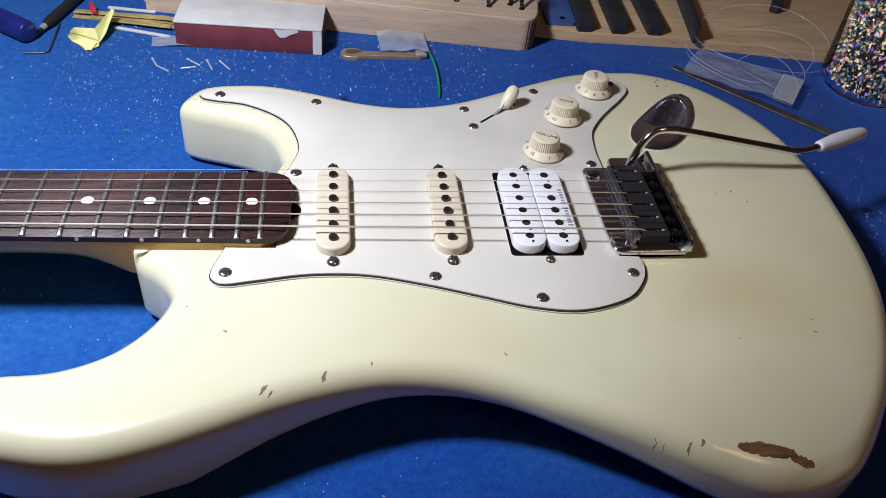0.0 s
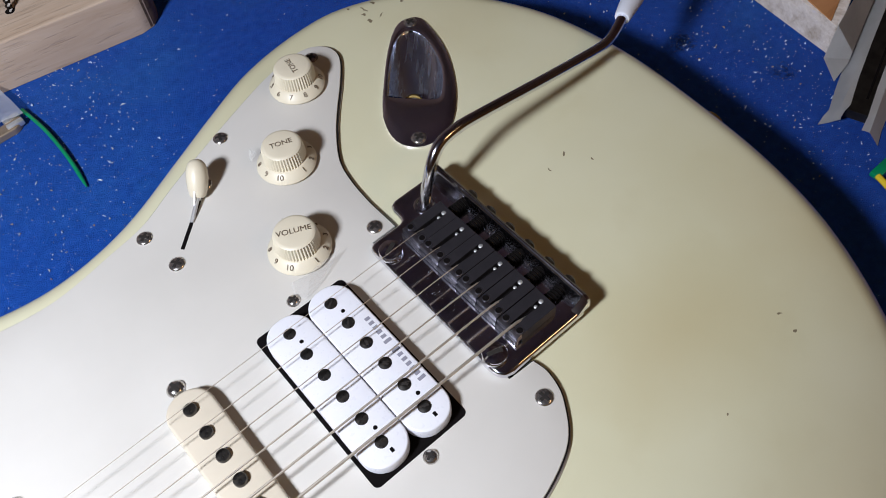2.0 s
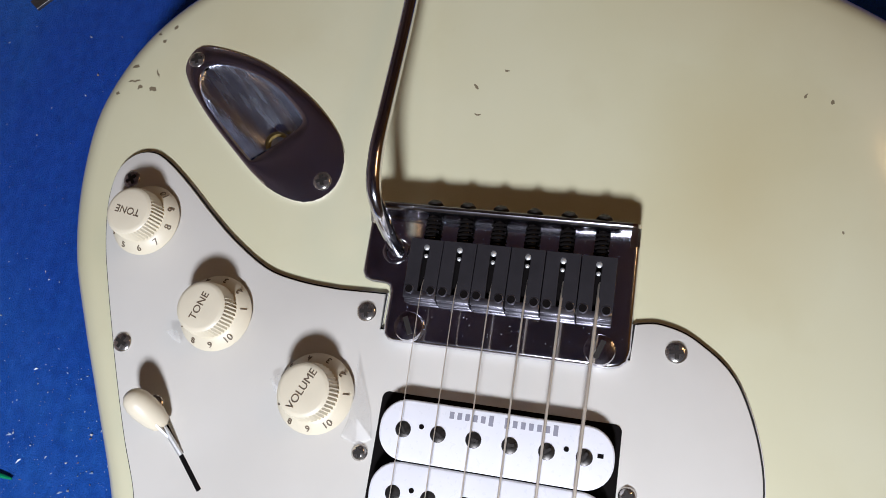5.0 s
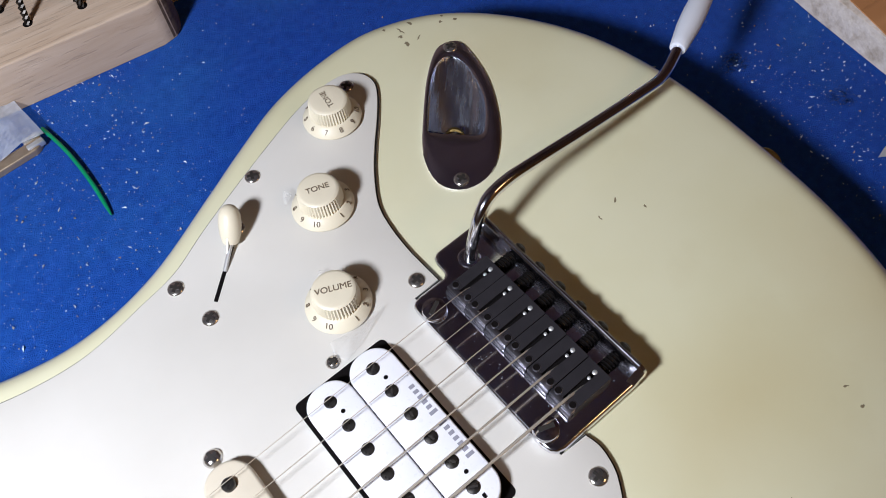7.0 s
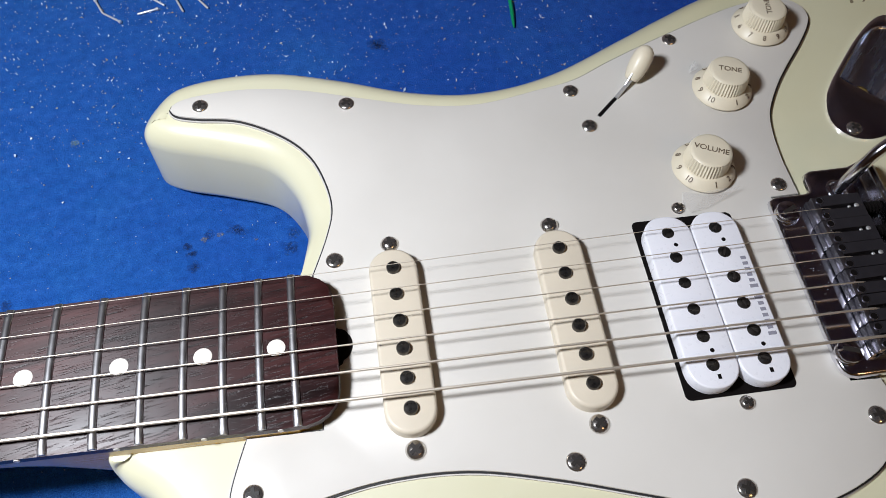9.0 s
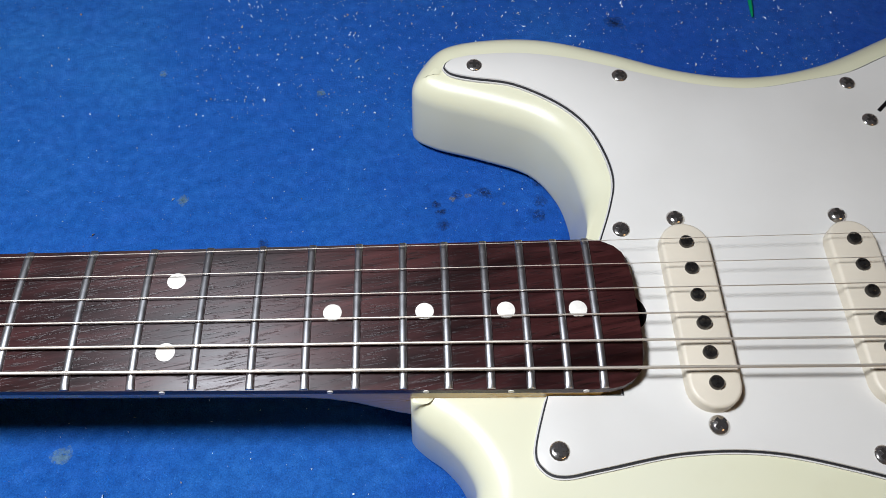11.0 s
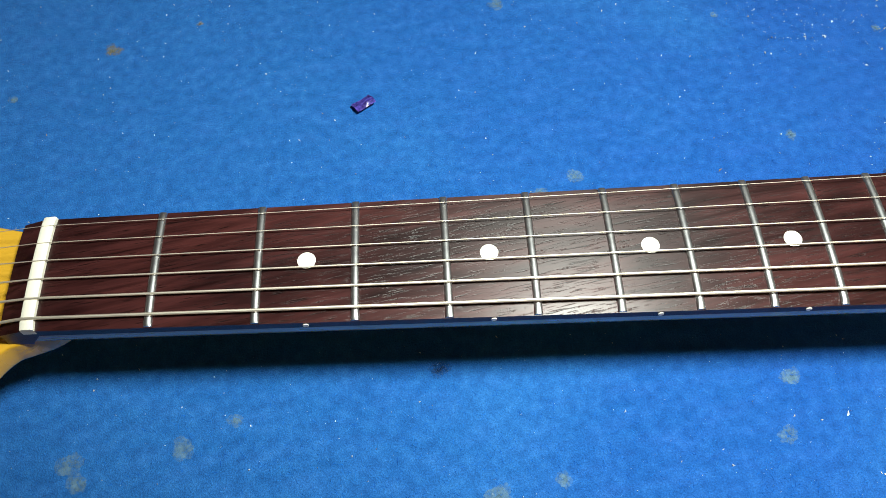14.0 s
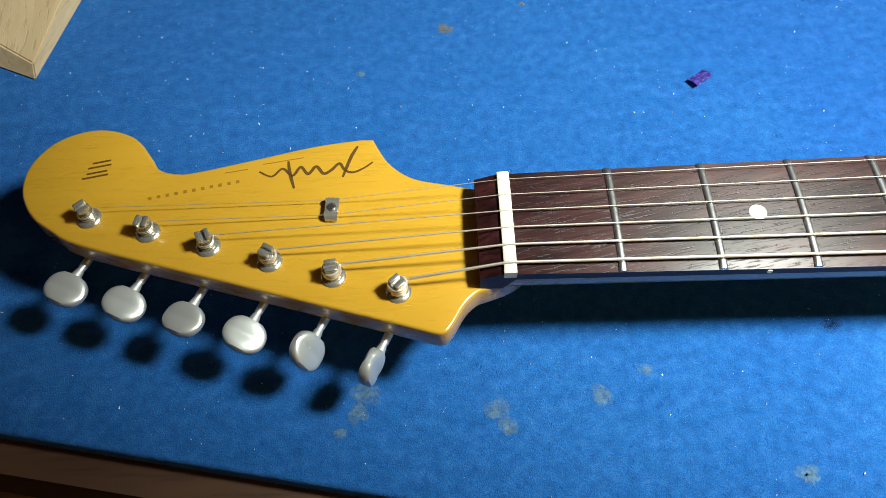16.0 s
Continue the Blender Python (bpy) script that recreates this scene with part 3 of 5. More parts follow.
def make_body():
    bm = bmesh.new()
    line = ccw([np.array(p[:2]) for p in spline(BODY, 7)])
    rad = [soft_radius(p) for p in line]
    inward = [q - p for p, q in zip(line, inset(line, 1.0))]
    loops, steps = [], 8
    for i in range(steps + 1):
        a = i / steps * math.pi / 2
        pts = [p + n * max(r, 0.006) * (1 - math.sin(a)) for p, n, r in zip(line, inward, rad)]
        loops.append([(p[0], p[1], body_low(p[0], p[1]) + 0.7 * max(r, 0.011) * (1 - math.cos(a))) for p, r in zip(pts, rad)])
    for i in range(steps + 1):
        a = i / steps * math.pi / 2
        pts = [p + n * r * (1 - math.cos(a)) for p, n, r in zip(line, inward, rad)]
        loops.append([(p[0], p[1], body_top(p[0], p[1]) - r * (1 - math.sin(a))) for p, r in zip(pts, rad)])
    rows = rings(bm, loops, False, False)
    sheet(bm, rows[-1], body_top, JACK)
    sheet(bm, rows[0], body_low)
    return bm


body = part("body", make_body(), LACQUER, guitar, "aged cream lacquered body with chips and dings", crease=60)

# pickguard: three plies
GUARD_LINE = spline([(408.6, 117), (411.5, 113.8), (420, 111.3), (437, 108), (454, 98), (464.5, 86.5), (470, 73), (472, 59), (469, 46), (463, 30.5)], 7, False)
GUARD_LINE += [np.array((463, -20)) * mm, np.array((463, -28.4)) * mm, np.array((450, -28.2)) * mm]
GUARD_LINE += spline([(438, -28), (432.8, -45), (434.5, -51.5), (440.5, -54), (453, -52), (480, -47.5), (508, -48), (536, -54.5), (563, -63), (590, -71.5), (614.6, -74), (639.2, -66.4),
                      (650.9, -54), (654.6, -43.4), (653.8, -36)], 7, False)
GUARD_LINE += [np.array(p) * mm for p in ((643, -35.5), (643, 42), (654.3, 42.2))]
GUARD_LINE += spline([(654, 58), (655, 71), (658, 84), (666, 97.5), (675, 109), (685, 120.5), (693, 131), (696, 138), (694.5, 145), (688, 150), (677, 150.5), (663, 147.5), (648, 142.3),
                      (620, 131), (598, 121.3), (580, 112.5), (563, 108.6), (537, 104), (513, 106.3), (490, 112.8), (462, 121.3), (440, 124.5), (422, 123.6), (413, 121.6), (409.3, 119)], 7, False)
guard = part("pickguard", plate(GUARD_LINE, (ZB + 1.5) * mm, ZP * mm, 0.35 * mm, steps=2), GUARD, guitar, "white three-ply plastic pickguard")
part("black_ply", plate([p for p in inset(ccw([np.array(q) for q in GUARD_LINE]), -0.55 * mm)], (ZB + 0.75) * mm, (ZB + 1.55) * mm), BLACK_PLY, guard, "black middle ply")
part("lower_ply", plate([p for p in inset(ccw([np.array(q) for q in GUARD_LINE]), -1.0 * mm)], (ZB + 0.02) * mm, (ZB + 0.76) * mm), PALE_PLY, guard, "pale lower ply")
# The adjuster notch is not cut: a black sheet on the guard paints its shade.
part("notch_shade", plate(spline([(462, 9.6), (467.5, 9.4), (470.2, 7.6), (472.6, 6.6), (474.6, 3.4), (474.8, 0), (473.4, -3.2), (471.4, -4.6), (470.6, -6.2), (466, -7.6), (462, -7.6)], 5), ZP * mm, (ZP + 0.12) * mm), SHADE_BLACK, guard, "ragged black sheet painted as the adjuster notch's shade")

GUARD_SCREW = screw_mesh(0.0033, NICKEL)
PICKUP_SCREW = screw_mesh(0.0035, NICKEL, dome=0.6)
for n, (x, y) in enumerate([(421, 117.4), (481.4, 111), (471.1, 35.5), (439.7, -46.3), (542.8, -50), (595, -65.8), (647, -48.4), (576.7, 106), (627.5, 130.3), (648, 47.3), (685.2, 143.2)]):
    place("guard_screw", GUARD_SCREW, guard, at=pose(x * mm, y * mm, (ZP - 0.1) * mm, 0, 0, 31 * n))


def rounded_bar(cx, cy, lx, ly, r, seg=8):
    """Outline of a bar with rounded corners, millimetres in, metres out."""
    out = []
    for sx, sy, a0 in ((1, 1, 0), (-1, 1, 90), (-1, -1, 180), (1, -1, 270)):
        for k in range(seg + 1):
            a = radians(a0 + 90 * k / seg)
            out.append(np.array((cx + sx * (lx / 2 - r) + r * math.cos(a), cy + sy * (ly / 2 - r) + r * math.sin(a))) * mm)
    return out


SPAN = 53.2
POLE_MESH = None
for cx, dy in ((492.0, 0.4), (553.3, 0.8)):
    cover = part("single_coil_pickup", plate(rounded_bar(cx, dy - 0.5, 17.6, 70, 8.6), (ZP - 0.5) * mm, 52.9 * mm, 1.3 * mm), AGED_DARK, guitar, "aged white single-coil pickup cover")
    for k in range(6):
        if POLE_MESH is None:
            bm = lathe([(0.0024, 0), (0.0024, 0.0016), (0.0021, 0.0020), (0.001, 0.0021)], 18)
            pole = part("pole_piece", bm, POLE, cover, "dark steel pole piece")
            POLE_MESH = pole.data
        else:
            pole = place("pole_piece", POLE_MESH, cover, "dark steel pole piece")
        pole.matrix_basis = pose(cx * mm, (26 + dy - k * SPAN / 5) * mm, (52.5 - (0.3 if k in (1, 4) else 0) + (0.3 if k == 3 else 0)) * mm)
    for y, turn in ((39.4 + dy, 10), (dy - 39.6, 38)):
        place("pickup_screw", PICKUP_SCREW, cover, "worn nickel screw", pose(cx * mm, y * mm, (ZP - 0.1) * mm, 0, 0, turn))

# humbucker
# Thin black sheet on the guard stands for shade in the pickup's cut-out.
hum = part("humbucker", plate(rounded_bar(604.3, 1.0, 39.5, 72.5, 2.2), (ZP - 0.4) * mm, (ZP + 0.12) * mm), SHADE_BLACK, guitar, "white twin-coil pickup over a black sheet for its cut-out's shade")
SLOT = screw_mesh(0.0024, POLE, "slot", 0.3)
for cx, slotted in ((595.0, False), (613.3, True)):
    coil = part("bobbin", plate(rounded_bar(cx, 0.5, 17.9, 69, 8.2), 48.2 * mm, 53.6 * mm, 0.7 * mm), WHITE, hum, "white plastic bobbin")
    for k in range(6):
        y = 27.6 - k * 53.2 / 5
        if slotted:
            place("pole_screw", SLOT, coil, "slotted steel pole screw", pose(cx * mm, y * mm, 53.5 * mm, 0, 0, 35 + 23 * k))
        else:
            part("pole_slug", lathe([(0.0023, 0), (0.0023, 0.0001), (0.0018, 0.00025)], 18), POLE, coil, at=pose(cx * mm, y * mm, 53.55 * mm))
    # Bobbin holes are painted on: flat black pieces as the shade inside them.
    for y in (22.2, -20.4):
        part("bobbin_hole_shade", lathe([(0.0008, 0), (0.0008, 0.0001)], 10), SHADE_BLACK, coil, at=pose((cx + 1.5) * mm, y * mm, 53.57 * mm))
    part("bobbin_hole_shade", box(1.2 * mm, 1.7 * mm, 0.1 * mm), SHADE_BLACK, coil, at=pose((cx + 1.0) * mm, -30.0 * mm, 53.62 * mm))
    if slotted:  # a maker's mark as plain bars
        for k, y in enumerate([14.5 - 2.35 * j for j in range(14)]):
            if k != 7:
                part("maker_mark_bar", box((3.0 if k in (0, 6, 8) else 2.0) * mm, 1.35 * mm, 0.06 * mm), GREY_INK, coil, at=pose(619.4 * mm, (-y - 2.4) * mm, 53.63 * mm))
for y in (41.4, -38.4):
    place("pickup_screw", screw_mesh(0.0027, NICKEL, dome=0.6), hum, "worn nickel screw", pose(604.7 * mm, y * mm, ZP * mm, 0, 0, 20))


# knobs
def make_knob(word, x, y, turn, numbers):
    prof = [(12.5, 0), (12.7, 0.6), (12.4, 1.2), (11.3, 2.5), (9.8, 3.9), (9.0, 4.4)]
    bm = lathe([(r * mm, z * mm) for r, z in prof], 48)
    seg, loops = 90, []
    for r, z in ((8.9, 4.2), (8.35, 10.2)):
        loops.append([((r + (0.28 if k % 2 else -0.28)) * mm * math.cos(2 * math.pi * k / seg), (r + (0.28 if k % 2 else -0.28)) * mm * math.sin(2 * math.pi * k / seg), z * mm) for k in range(seg)])
    for r, z in ((8.2, 10.9), (7.6, 11.4), (6.8, 11.6), (3.0, 11.65)):
        loops.append([(r * mm * math.cos(2 * math.pi * k / seg), r * mm * math.sin(2 * math.pi * k / seg), z * mm) for k in range(seg)])
    rings(bm, loops)
    knob = part(word.lower() + "_knob", bm, AGED, guitar, "aged white ribbed plastic knob", pose(x * mm, y * mm, (ZP + 1.0) * mm, 0, 0, turn), crease=35)
    writing("word", word, 3.5 * mm, pose(0, 0.2 * mm, 11.7 * mm, 0, 0, 0), knob)
    for n in numbers:
        a = radians(-60 + (n - 1) * 33.6)
        m = Matrix.Rotation(a, 4, "Z") @ pose(11.0 * mm, 0, 2.9 * mm, 0, 40, 0) @ pose(0, 0, 0.1 * mm, 0, 0, 90)
        writing("number", str(n), 3.2 * mm, m, knob)
    return knob


make_knob("VOLUME", 620, 58.6, -25, range(1, 11))
make_knob("TONE", 641, 98.2, -19, range(1, 11))
make_knob("TONE", 670.3, 132.6, 82, range(1, 11))

# blade switch
# No opening here: a black strip gives the switch slot's shade as colour.
part("switch_slot_shade", box(24 * mm, 1.6 * mm, 0.1 * mm), SHADE_BLACK, guitar, "black strip painted as the switch slot's shade", pose(594.2 * mm, 99 * mm, (ZP + 0.05) * mm, 0, 0, 43))
lever = part("switch_lever", box(2.6 * mm, 0.9 * mm, 16 * mm, bevel=0.2 * mm), SATIN, guitar, "flat steel switch lever", pose(600.0 * mm, 104.5 * mm, 49.0 * mm, 0, 48, 43))
tip_at = Vector((598, 101, 55)), Vector((609, 113, 69.5))
axis = (tip_at[1] - tip_at[0])
bm = lathe([(r * mm, z * mm) for r, z in ((2.4, 0), (3.2, 0.8), (4.1, 4), (4.5, 8), (4.3, 11.5), (3.4, 14), (2.0, 15.3), (0.7, 15.7))], 20)
part("switch_tip", bm, AGED, guitar, "aged white switch tip", Matrix.Translation(Vector((603.2, 107.3, 49.6)) * mm) @ axis.to_track_quat("Z", "Y").to_matrix().to_4x4())
part("lever_slope", tube([Vector(p) * mm for p in ((595, 99.5, 48.0), (604, 107.5, 51))], 0.9 * mm, 8), SATIN, guitar, "worn steel switch blade")
for x, y in ((580.3, 86.2), (609, 113)):
    place("switch_screw", GUARD_SCREW, guitar, "worn nickel screw", pose(x * mm, y * mm, (ZP - 0.1) * mm, 0, 0, 30))


# neck
def fret_x(n):
    return 648.0 * (1 - 2 ** (-n / 12))


def half(x):
    return 21.0 + (28.4 - 21.0) * (x + 4) / 475.0


CROWN = 241.0


def board_z(x, y):
    return ZF - 0.0026 * x - y * y / (2 * CROWN)  # the neck leans back a little


def make_board():
    bm, loops = bmesh.new(), []
    stations = [(-12.5, 0.0), (-11.5, 0.0), (-4.5, 0.0)] + [(x, 0) for x in range(0, 450, 30)] + [(452, 0), (458, 0.2), (462, 1.2), (465.5, 3.2), (468, 6.0), (469.4, 10), (469.8, 14)]
    for x, cut in stations:
        h = half(x) - cut
        drop = 0.0 if x > -4.6 else (-4.6 - x) * 0.35
        low = 45.0 if x < 0 else 51.4 - 0.0026 * x
        loop = [(x * mm, h * k / 6 * mm, (board_z(x, h * k / 6) - drop - (0.5 if abs(k) == 6 else 0)) * mm) for k in range(-6, 7)]
        loop += [(x * mm, h * mm, low * mm), (x * mm, -h * mm, low * mm)]
        loops.append(loop)
    rings(bm, loops)
    return bm




def make_neck():
    """Maple shaft: a rounded back that swells into a square heel and flows into the head."""
    bm, loops = bmesh.new(), []
    for x, low, square in ((-30, 35.5, 0.35), (-20, 35.0, 0.2), (-12.6, 34.4, 0.0), (-12.2, 34.4, 0.0), (4, 35.0, 0.0), (40, 35.4, 0.0), (150, 34.8, 0.0), (300, 33.8, 0.0), (348, 33.2, 0.0), (358, 33.0, 0.04), (366, 32.4, 0.16), (374, 31.0, 0.4), (382, 28.8, 0.7), (388, 27.2, 0.9), (393, 26.4, 1.0), (404, 26.2, 1.0), (455, 26.2, 1.0), (462, 26.2, 1.0)):
        h = half(max(x, -8)) - (0.2 if x < 456 else 4.0)
        top = 44.9 if x < -12.3 else 51.5 - 0.0026 * x
        loop = []
        for k in range(0, 17):
            a = math.pi * k / 16
            c, s = math.cos(a), math.sin(a)
            e = 0.62 * (1 - square) + 0.12 * square
            cy = math.copysign(abs(c) ** e, c)
            sz = abs(s) ** (0.9 * (1 - square) + 0.12 * square)
            loop.append((x * mm, -cy * h * mm, (top - (top - low) * sz) * mm))
        loops.append(loop)
    rings(bm, loops)
    return bm


neck = part("neck", make_neck(), MAPLE, guitar, "amber lacquered maple neck", crease=50)
HEAD = spline([(-51, 47.3), (-45, 36), (-36, 28.3), (-23, 24.6), (-10, 21.3), (0, 17.5), (8, 11)], 6, False) + spline([(8, -11), (0, -17.5), (-9, -21), (-13.5, -22.6), (-18, -27), (-22.5, -34.5), (-25.5, -37.3), (-30, -37), (-42, -33.2), (-103, -14.3),
        (-158, 3), (-172, 10.5), (-181, 18), (-186.5, 29), (-186, 41), (-179, 51.5), (-168, 57), (-157, 57.3), (-146, 52.5), (-138.5, 43), (-134.5, 37), (-128, 34.6), (-120, 34.9), (-98, 39.7), (-74, 45.2), (-56, 47.6)], 6, False)
head = part("headstock", plate(HEAD, 33.5 * mm, 45.3 * mm, 1.2 * mm, 1.5 * mm, 3), MAPLE, guitar, "amber lacquered maple headstock")
board = part("fingerboard", make_board(), ROSEWOOD, guitar, "dark rosewood fingerboard", crease=50)


def make_fret(x, h):
    bm, loops = bmesh.new(), []
    ends = (0.15, 0.5, 1.0, 1.7, 2.6)
    rows = [-(h - e) for e in ends] + [(h - 3.4) * k / 7 for k in range(-7, 8)] + [h - e for e in reversed(ends)]
    for y in rows:
        over = max(0.0, abs(y) - (h - 2.8)) / 2.65  # the last millimetres are filed down
        z = board_z(x, y)
        loops.append([(dx * mm, y * mm, (z - 0.2 + dz * (1 - 0.45 * over * over)) * mm) for dx, dz in ((-1.42, 0), (-1.28, 0.62), (-0.84, 1.08), (0, 1.25), (0.84, 1.08), (1.28, 0.62), (1.42, 0))])
    rings(bm, loops)
    return bm


for n in range(1, 22):
    part("fret", make_fret(fret_x(n), half(fret_x(n))), STEEL_FRET, board, "nickel silver fret", pose(fret_x(n) * mm, 0, 0))
for n, ys in [(n, (0,)) for n in (3, 5, 7, 9)] + [(12, (13, -13))] + [(n, (0,)) for n in (15, 17, 19, 21)]:
    for y in ys:
        x = (fret_x(n) + fret_x(n - 1)) / 2
        part("position_dot", lathe([(0.0031, -0.0004), (0.0031, 0.0), (0.0028, 0.00012)], 24), DOT, board, "pearly white inlay dot",
             Matrix.Translation((x * mm, (y - 0.4) * mm, (board_z(x, y) + 0.03) * mm)) @ Euler((-y / CROWN, 0, 0)).to_matrix().to_4x4())
for n in (3, 5, 7, 9, 12, 15, 17, 19, 21):
    x = (fret_x(n) + fret_x(n - 1)) / 2
    part("side_dot", lathe([(0.001, 0), (0.001, 0.0003)], 10), DOT, board, at=pose(x * mm, (-half(x) - 0.02) * mm, (53.2 - 0.0026 * x) * mm, 90, 0, 0))

nut_bm, loops = bmesh.new(), []
for k in range(-8, 9):
    y = 21.1 * k / 8
    z = board_z(0, y) + 1.7 - (0.5 if abs(k) == 8 else 0)
    loops.append([(dx * mm, y * mm, zz * mm) for dx, zz in ((-4.3, 53), (-4.3, z - 0.6), (-3.6, z - 0.15), (-0.4, z), (0.1, z - 0.3), (0.1, 53))])
rings(nut_bm, loops)
part("nut", nut_bm, BONE, guitar, "white bone nut")

# strings
POSTS = [(-157.5, 15), (-134.2, 7.8), (-111, 0.7), (-87.8, -6.6), (-64.5, -13.8), (-41.2, -21)]  # thin to thick
GAUGE = [0.24, 0.31, 0.42, 0.62, 0.86, 1.1]
for k in range(6):
    yn, yb = 17.0 - k * 34.6 / 5, 28.3 - k * 53.0 / 5
    px, py = POSTS[k]
    zn, rad = board_z(0, yn) + 1.75, GAUGE[k] / 2
    pts = [(px + 2.0, py + 1.9, 49.6 + 0.25 * k)]
    if k < 2:
        pts.append((-66, 17.3 - k * 6.4, 47.8))
    pts += [(-4.2, yn, zn - 0.2), (0, yn, zn + 0.1)] + [(648 * j / 6, yn + (yb - yn) * j / 6, zn + (57.4 - zn) * j / 6) for j in range(1, 6)] + [(653, yb, 57.4), (656.5, yb, 57.0), (664, yb, 53.5)]
    part("string", tube([Vector(p) * mm for p in pts], rad * mm, 8), STRING, guitar, "wound steel string" if k > 2 else "plain steel string")

# tuners
bm = lathe([(r * mm, z * mm) for r, z in ((4.6, 0), (4.6, 0.5), (4.0, 1.1), (3.2, 1.3))], 20)
lathe([(r * mm, z * mm) for r, z in ((3.0, 1.2), (3.0, 2.6), (2.2, 3.4), (2.2, 5.8), (2.7, 6.4), (2.7, 7.4))], 18, bm)
POST_TOP = bm
tuner_post = None
BUTTON_TURN = [-6, -12, 6, -16, -64, 91]
for k, (x, y) in enumerate(POSTS):
    if tuner_post is None:
        base = part("tuner_post", POST_TOP, POSTS_METAL, guitar, "nickel tuner post")
        tuner_post = base.data
        base.matrix_basis = pose(x * mm, y * mm, 45.3 * mm, 0, 0, 40)
    else:
        base = place("tuner_post", tuner_post, guitar, "nickel tuner post", pose(x * mm, y * mm, 45.3 * mm, 0, 0, 40 + 37 * k))
    for s in (1, -1):
        part("split_half", box(4.5 * mm, 1.8 * mm, 1.8 * mm, (0, s * 1.6 * mm, 7.9 * mm), 0.5 * mm), POSTS_METAL, base)
    turns = [(3.0 * math.cos(a), 3.0 * math.sin(a), 3.4 + a * 0.11 * (1 + 0.25 * k)) for a in np.linspace(0, 2 * math.pi * (2.5 if k > 2 else 2), 50)]
    part("string_winding", tube([Vector(p) * mm for p in turns], GAUGE[k] / 2 * mm * 1.1, 6), STRING, base)
    ux, uy = -0.44, -0.9
    shaft = tube([Vector((x + ux * d, y + uy * d, 30.5)) * mm for d in (4, 14, 15, 16, 19)], [1.6 * mm, 1.6 * mm, 1.3 * mm, 1.6 * mm, 2.2 * mm], 12)
    tuner = part("tuner", shaft, SATIN, guitar, "satin metal tuner with oval button")
    part("gear_case", box(9 * mm, 15 * mm, 6 * mm, bevel=1 * mm), NICKEL, tuner, at=pose((x + ux * 2) * mm, (y + uy * 2) * mm, 31 * mm, 0, 0, -21))
    prof, loops = bmesh.new(), []
    for i in range(15):
        t = -1 + 2 * i / 14
        w = math.sqrt(max(0.0, 1 - abs(t) ** 2.2)) + 0.03
        loops.append([(t * 6.8 * mm, w * 7.9 * math.copysign(abs(math.cos(a)) ** 0.92, math.cos(a)) * mm, w ** 0.45 * (2.2 + 1.2 * abs(t)) * math.copysign(abs(math.sin(a)) ** 0.5, math.sin(a)) * mm)
                      for a in np.linspace(0, 2 * math.pi, 28, endpoint=False)])  # flat faces, a rounded rim, the ends a little thicker
    rings(prof, loops)
    out = math.degrees(math.atan2(uy, ux))
    part("tuner_button", prof, BUTTON, tuner, "oval satin metal button", pose((x + ux * 24.5) * mm, (y + uy * 24.5) * mm, 30.5 * mm, 0, 0, out) @ pose(0, 0, 0, BUTTON_TURN[k], 0, 0))
tree = part("string_tree", box(5.2 * mm, 4.0 * mm, 1.0 * mm, (0, 0, 2.6 * mm), 0.3 * mm), POSTS_METAL, guitar, "nickel butterfly string tree", pose(-65.8 * mm, 13.9 * mm, 45.3 * mm, 0, 0, -4))
part("tree_post", lathe([(1.6 * mm, 0), (1.6 * mm, 2.2 * mm)], 12), NICKEL, tree)
for side in (1, -1):
    wing, fold = bmesh.new(), ((1.7, 2.9), (2.6, 3.5), (3.6, 3.4), (4.5, 2.7), (5.0, 1.5))
    rings(wing, [[(x * mm, side * d * mm, z * mm), (x * mm, side * d * mm, (z - 0.6) * mm), (-x * mm, side * d * mm, (z - 0.6) * mm), (-x * mm, side * d * mm, z * mm)] for (d, z), x in zip(fold, (2.4, 2.6, 2.6, 2.4, 2.2))])
    part("tree_wing", wing, POSTS_METAL, tree)
place("tree_screw", screw_mesh(0.0019, NICKEL), tree, "", pose(0, 0, 3.05 * mm))

# decals on the head: a script mark and small lines as plain strokes
def stroke(pts, w, z=45.38):
    bm, line = bmesh.new(), spline(pts, 6, False)
    rows = []
    for i, p in enumerate(line):
        t = line[min(i + 1, len(line) - 1)] - line[max(i - 1, 0)]
        t = t / (np.linalg.norm(t) + 1e-9)
        n = np.array((-t[1], t[0])) * w * mm / 2 * (0.55 + 0.45 * math.sin(math.pi * i / (len(line) - 1)))
        rows.append([(p[0] + n[0], p[1] + n[1], z * mm), (p[0] - n[0], p[1] - n[1], z * mm)])
    for a, b in zip(rows, rows[1:]):
        bm.faces.new([bm.verts.new(q) for q in (a[0], a[1], b[1], b[0])])
    bmesh.ops.remove_doubles(bm, verts=bm.verts[:], dist=1e-7)
    return bm


for pts, w in (([(-51, 36), (-55, 33), (-59, 31.5), (-62, 33), (-64, 36), (-67, 33), (-70, 31.5), (-73, 35), (-76, 31.5), (-79, 35), (-82, 31), (-86, 34.5), (-90, 31), (-95, 33.5)], 1.3), ([(-57, 44), (-59.5, 39), (-62.5, 29.5)], 1.4),
               ([(-84, 38), (-83, 32), (-81, 25)], 1.4)):
    part("script_flourish", stroke(pts, w), LOGO, head, "brown flourish")
for k in range(11):
    part("mark_bar", box(1.3 * mm, 1.4 * mm, 0.06 * mm), LOGO_THIN, head, at=pose((-103 - k * 3.3) * mm, (29.2 - k * 0.62) * mm, 45.36 * mm, 0, 0, 10))
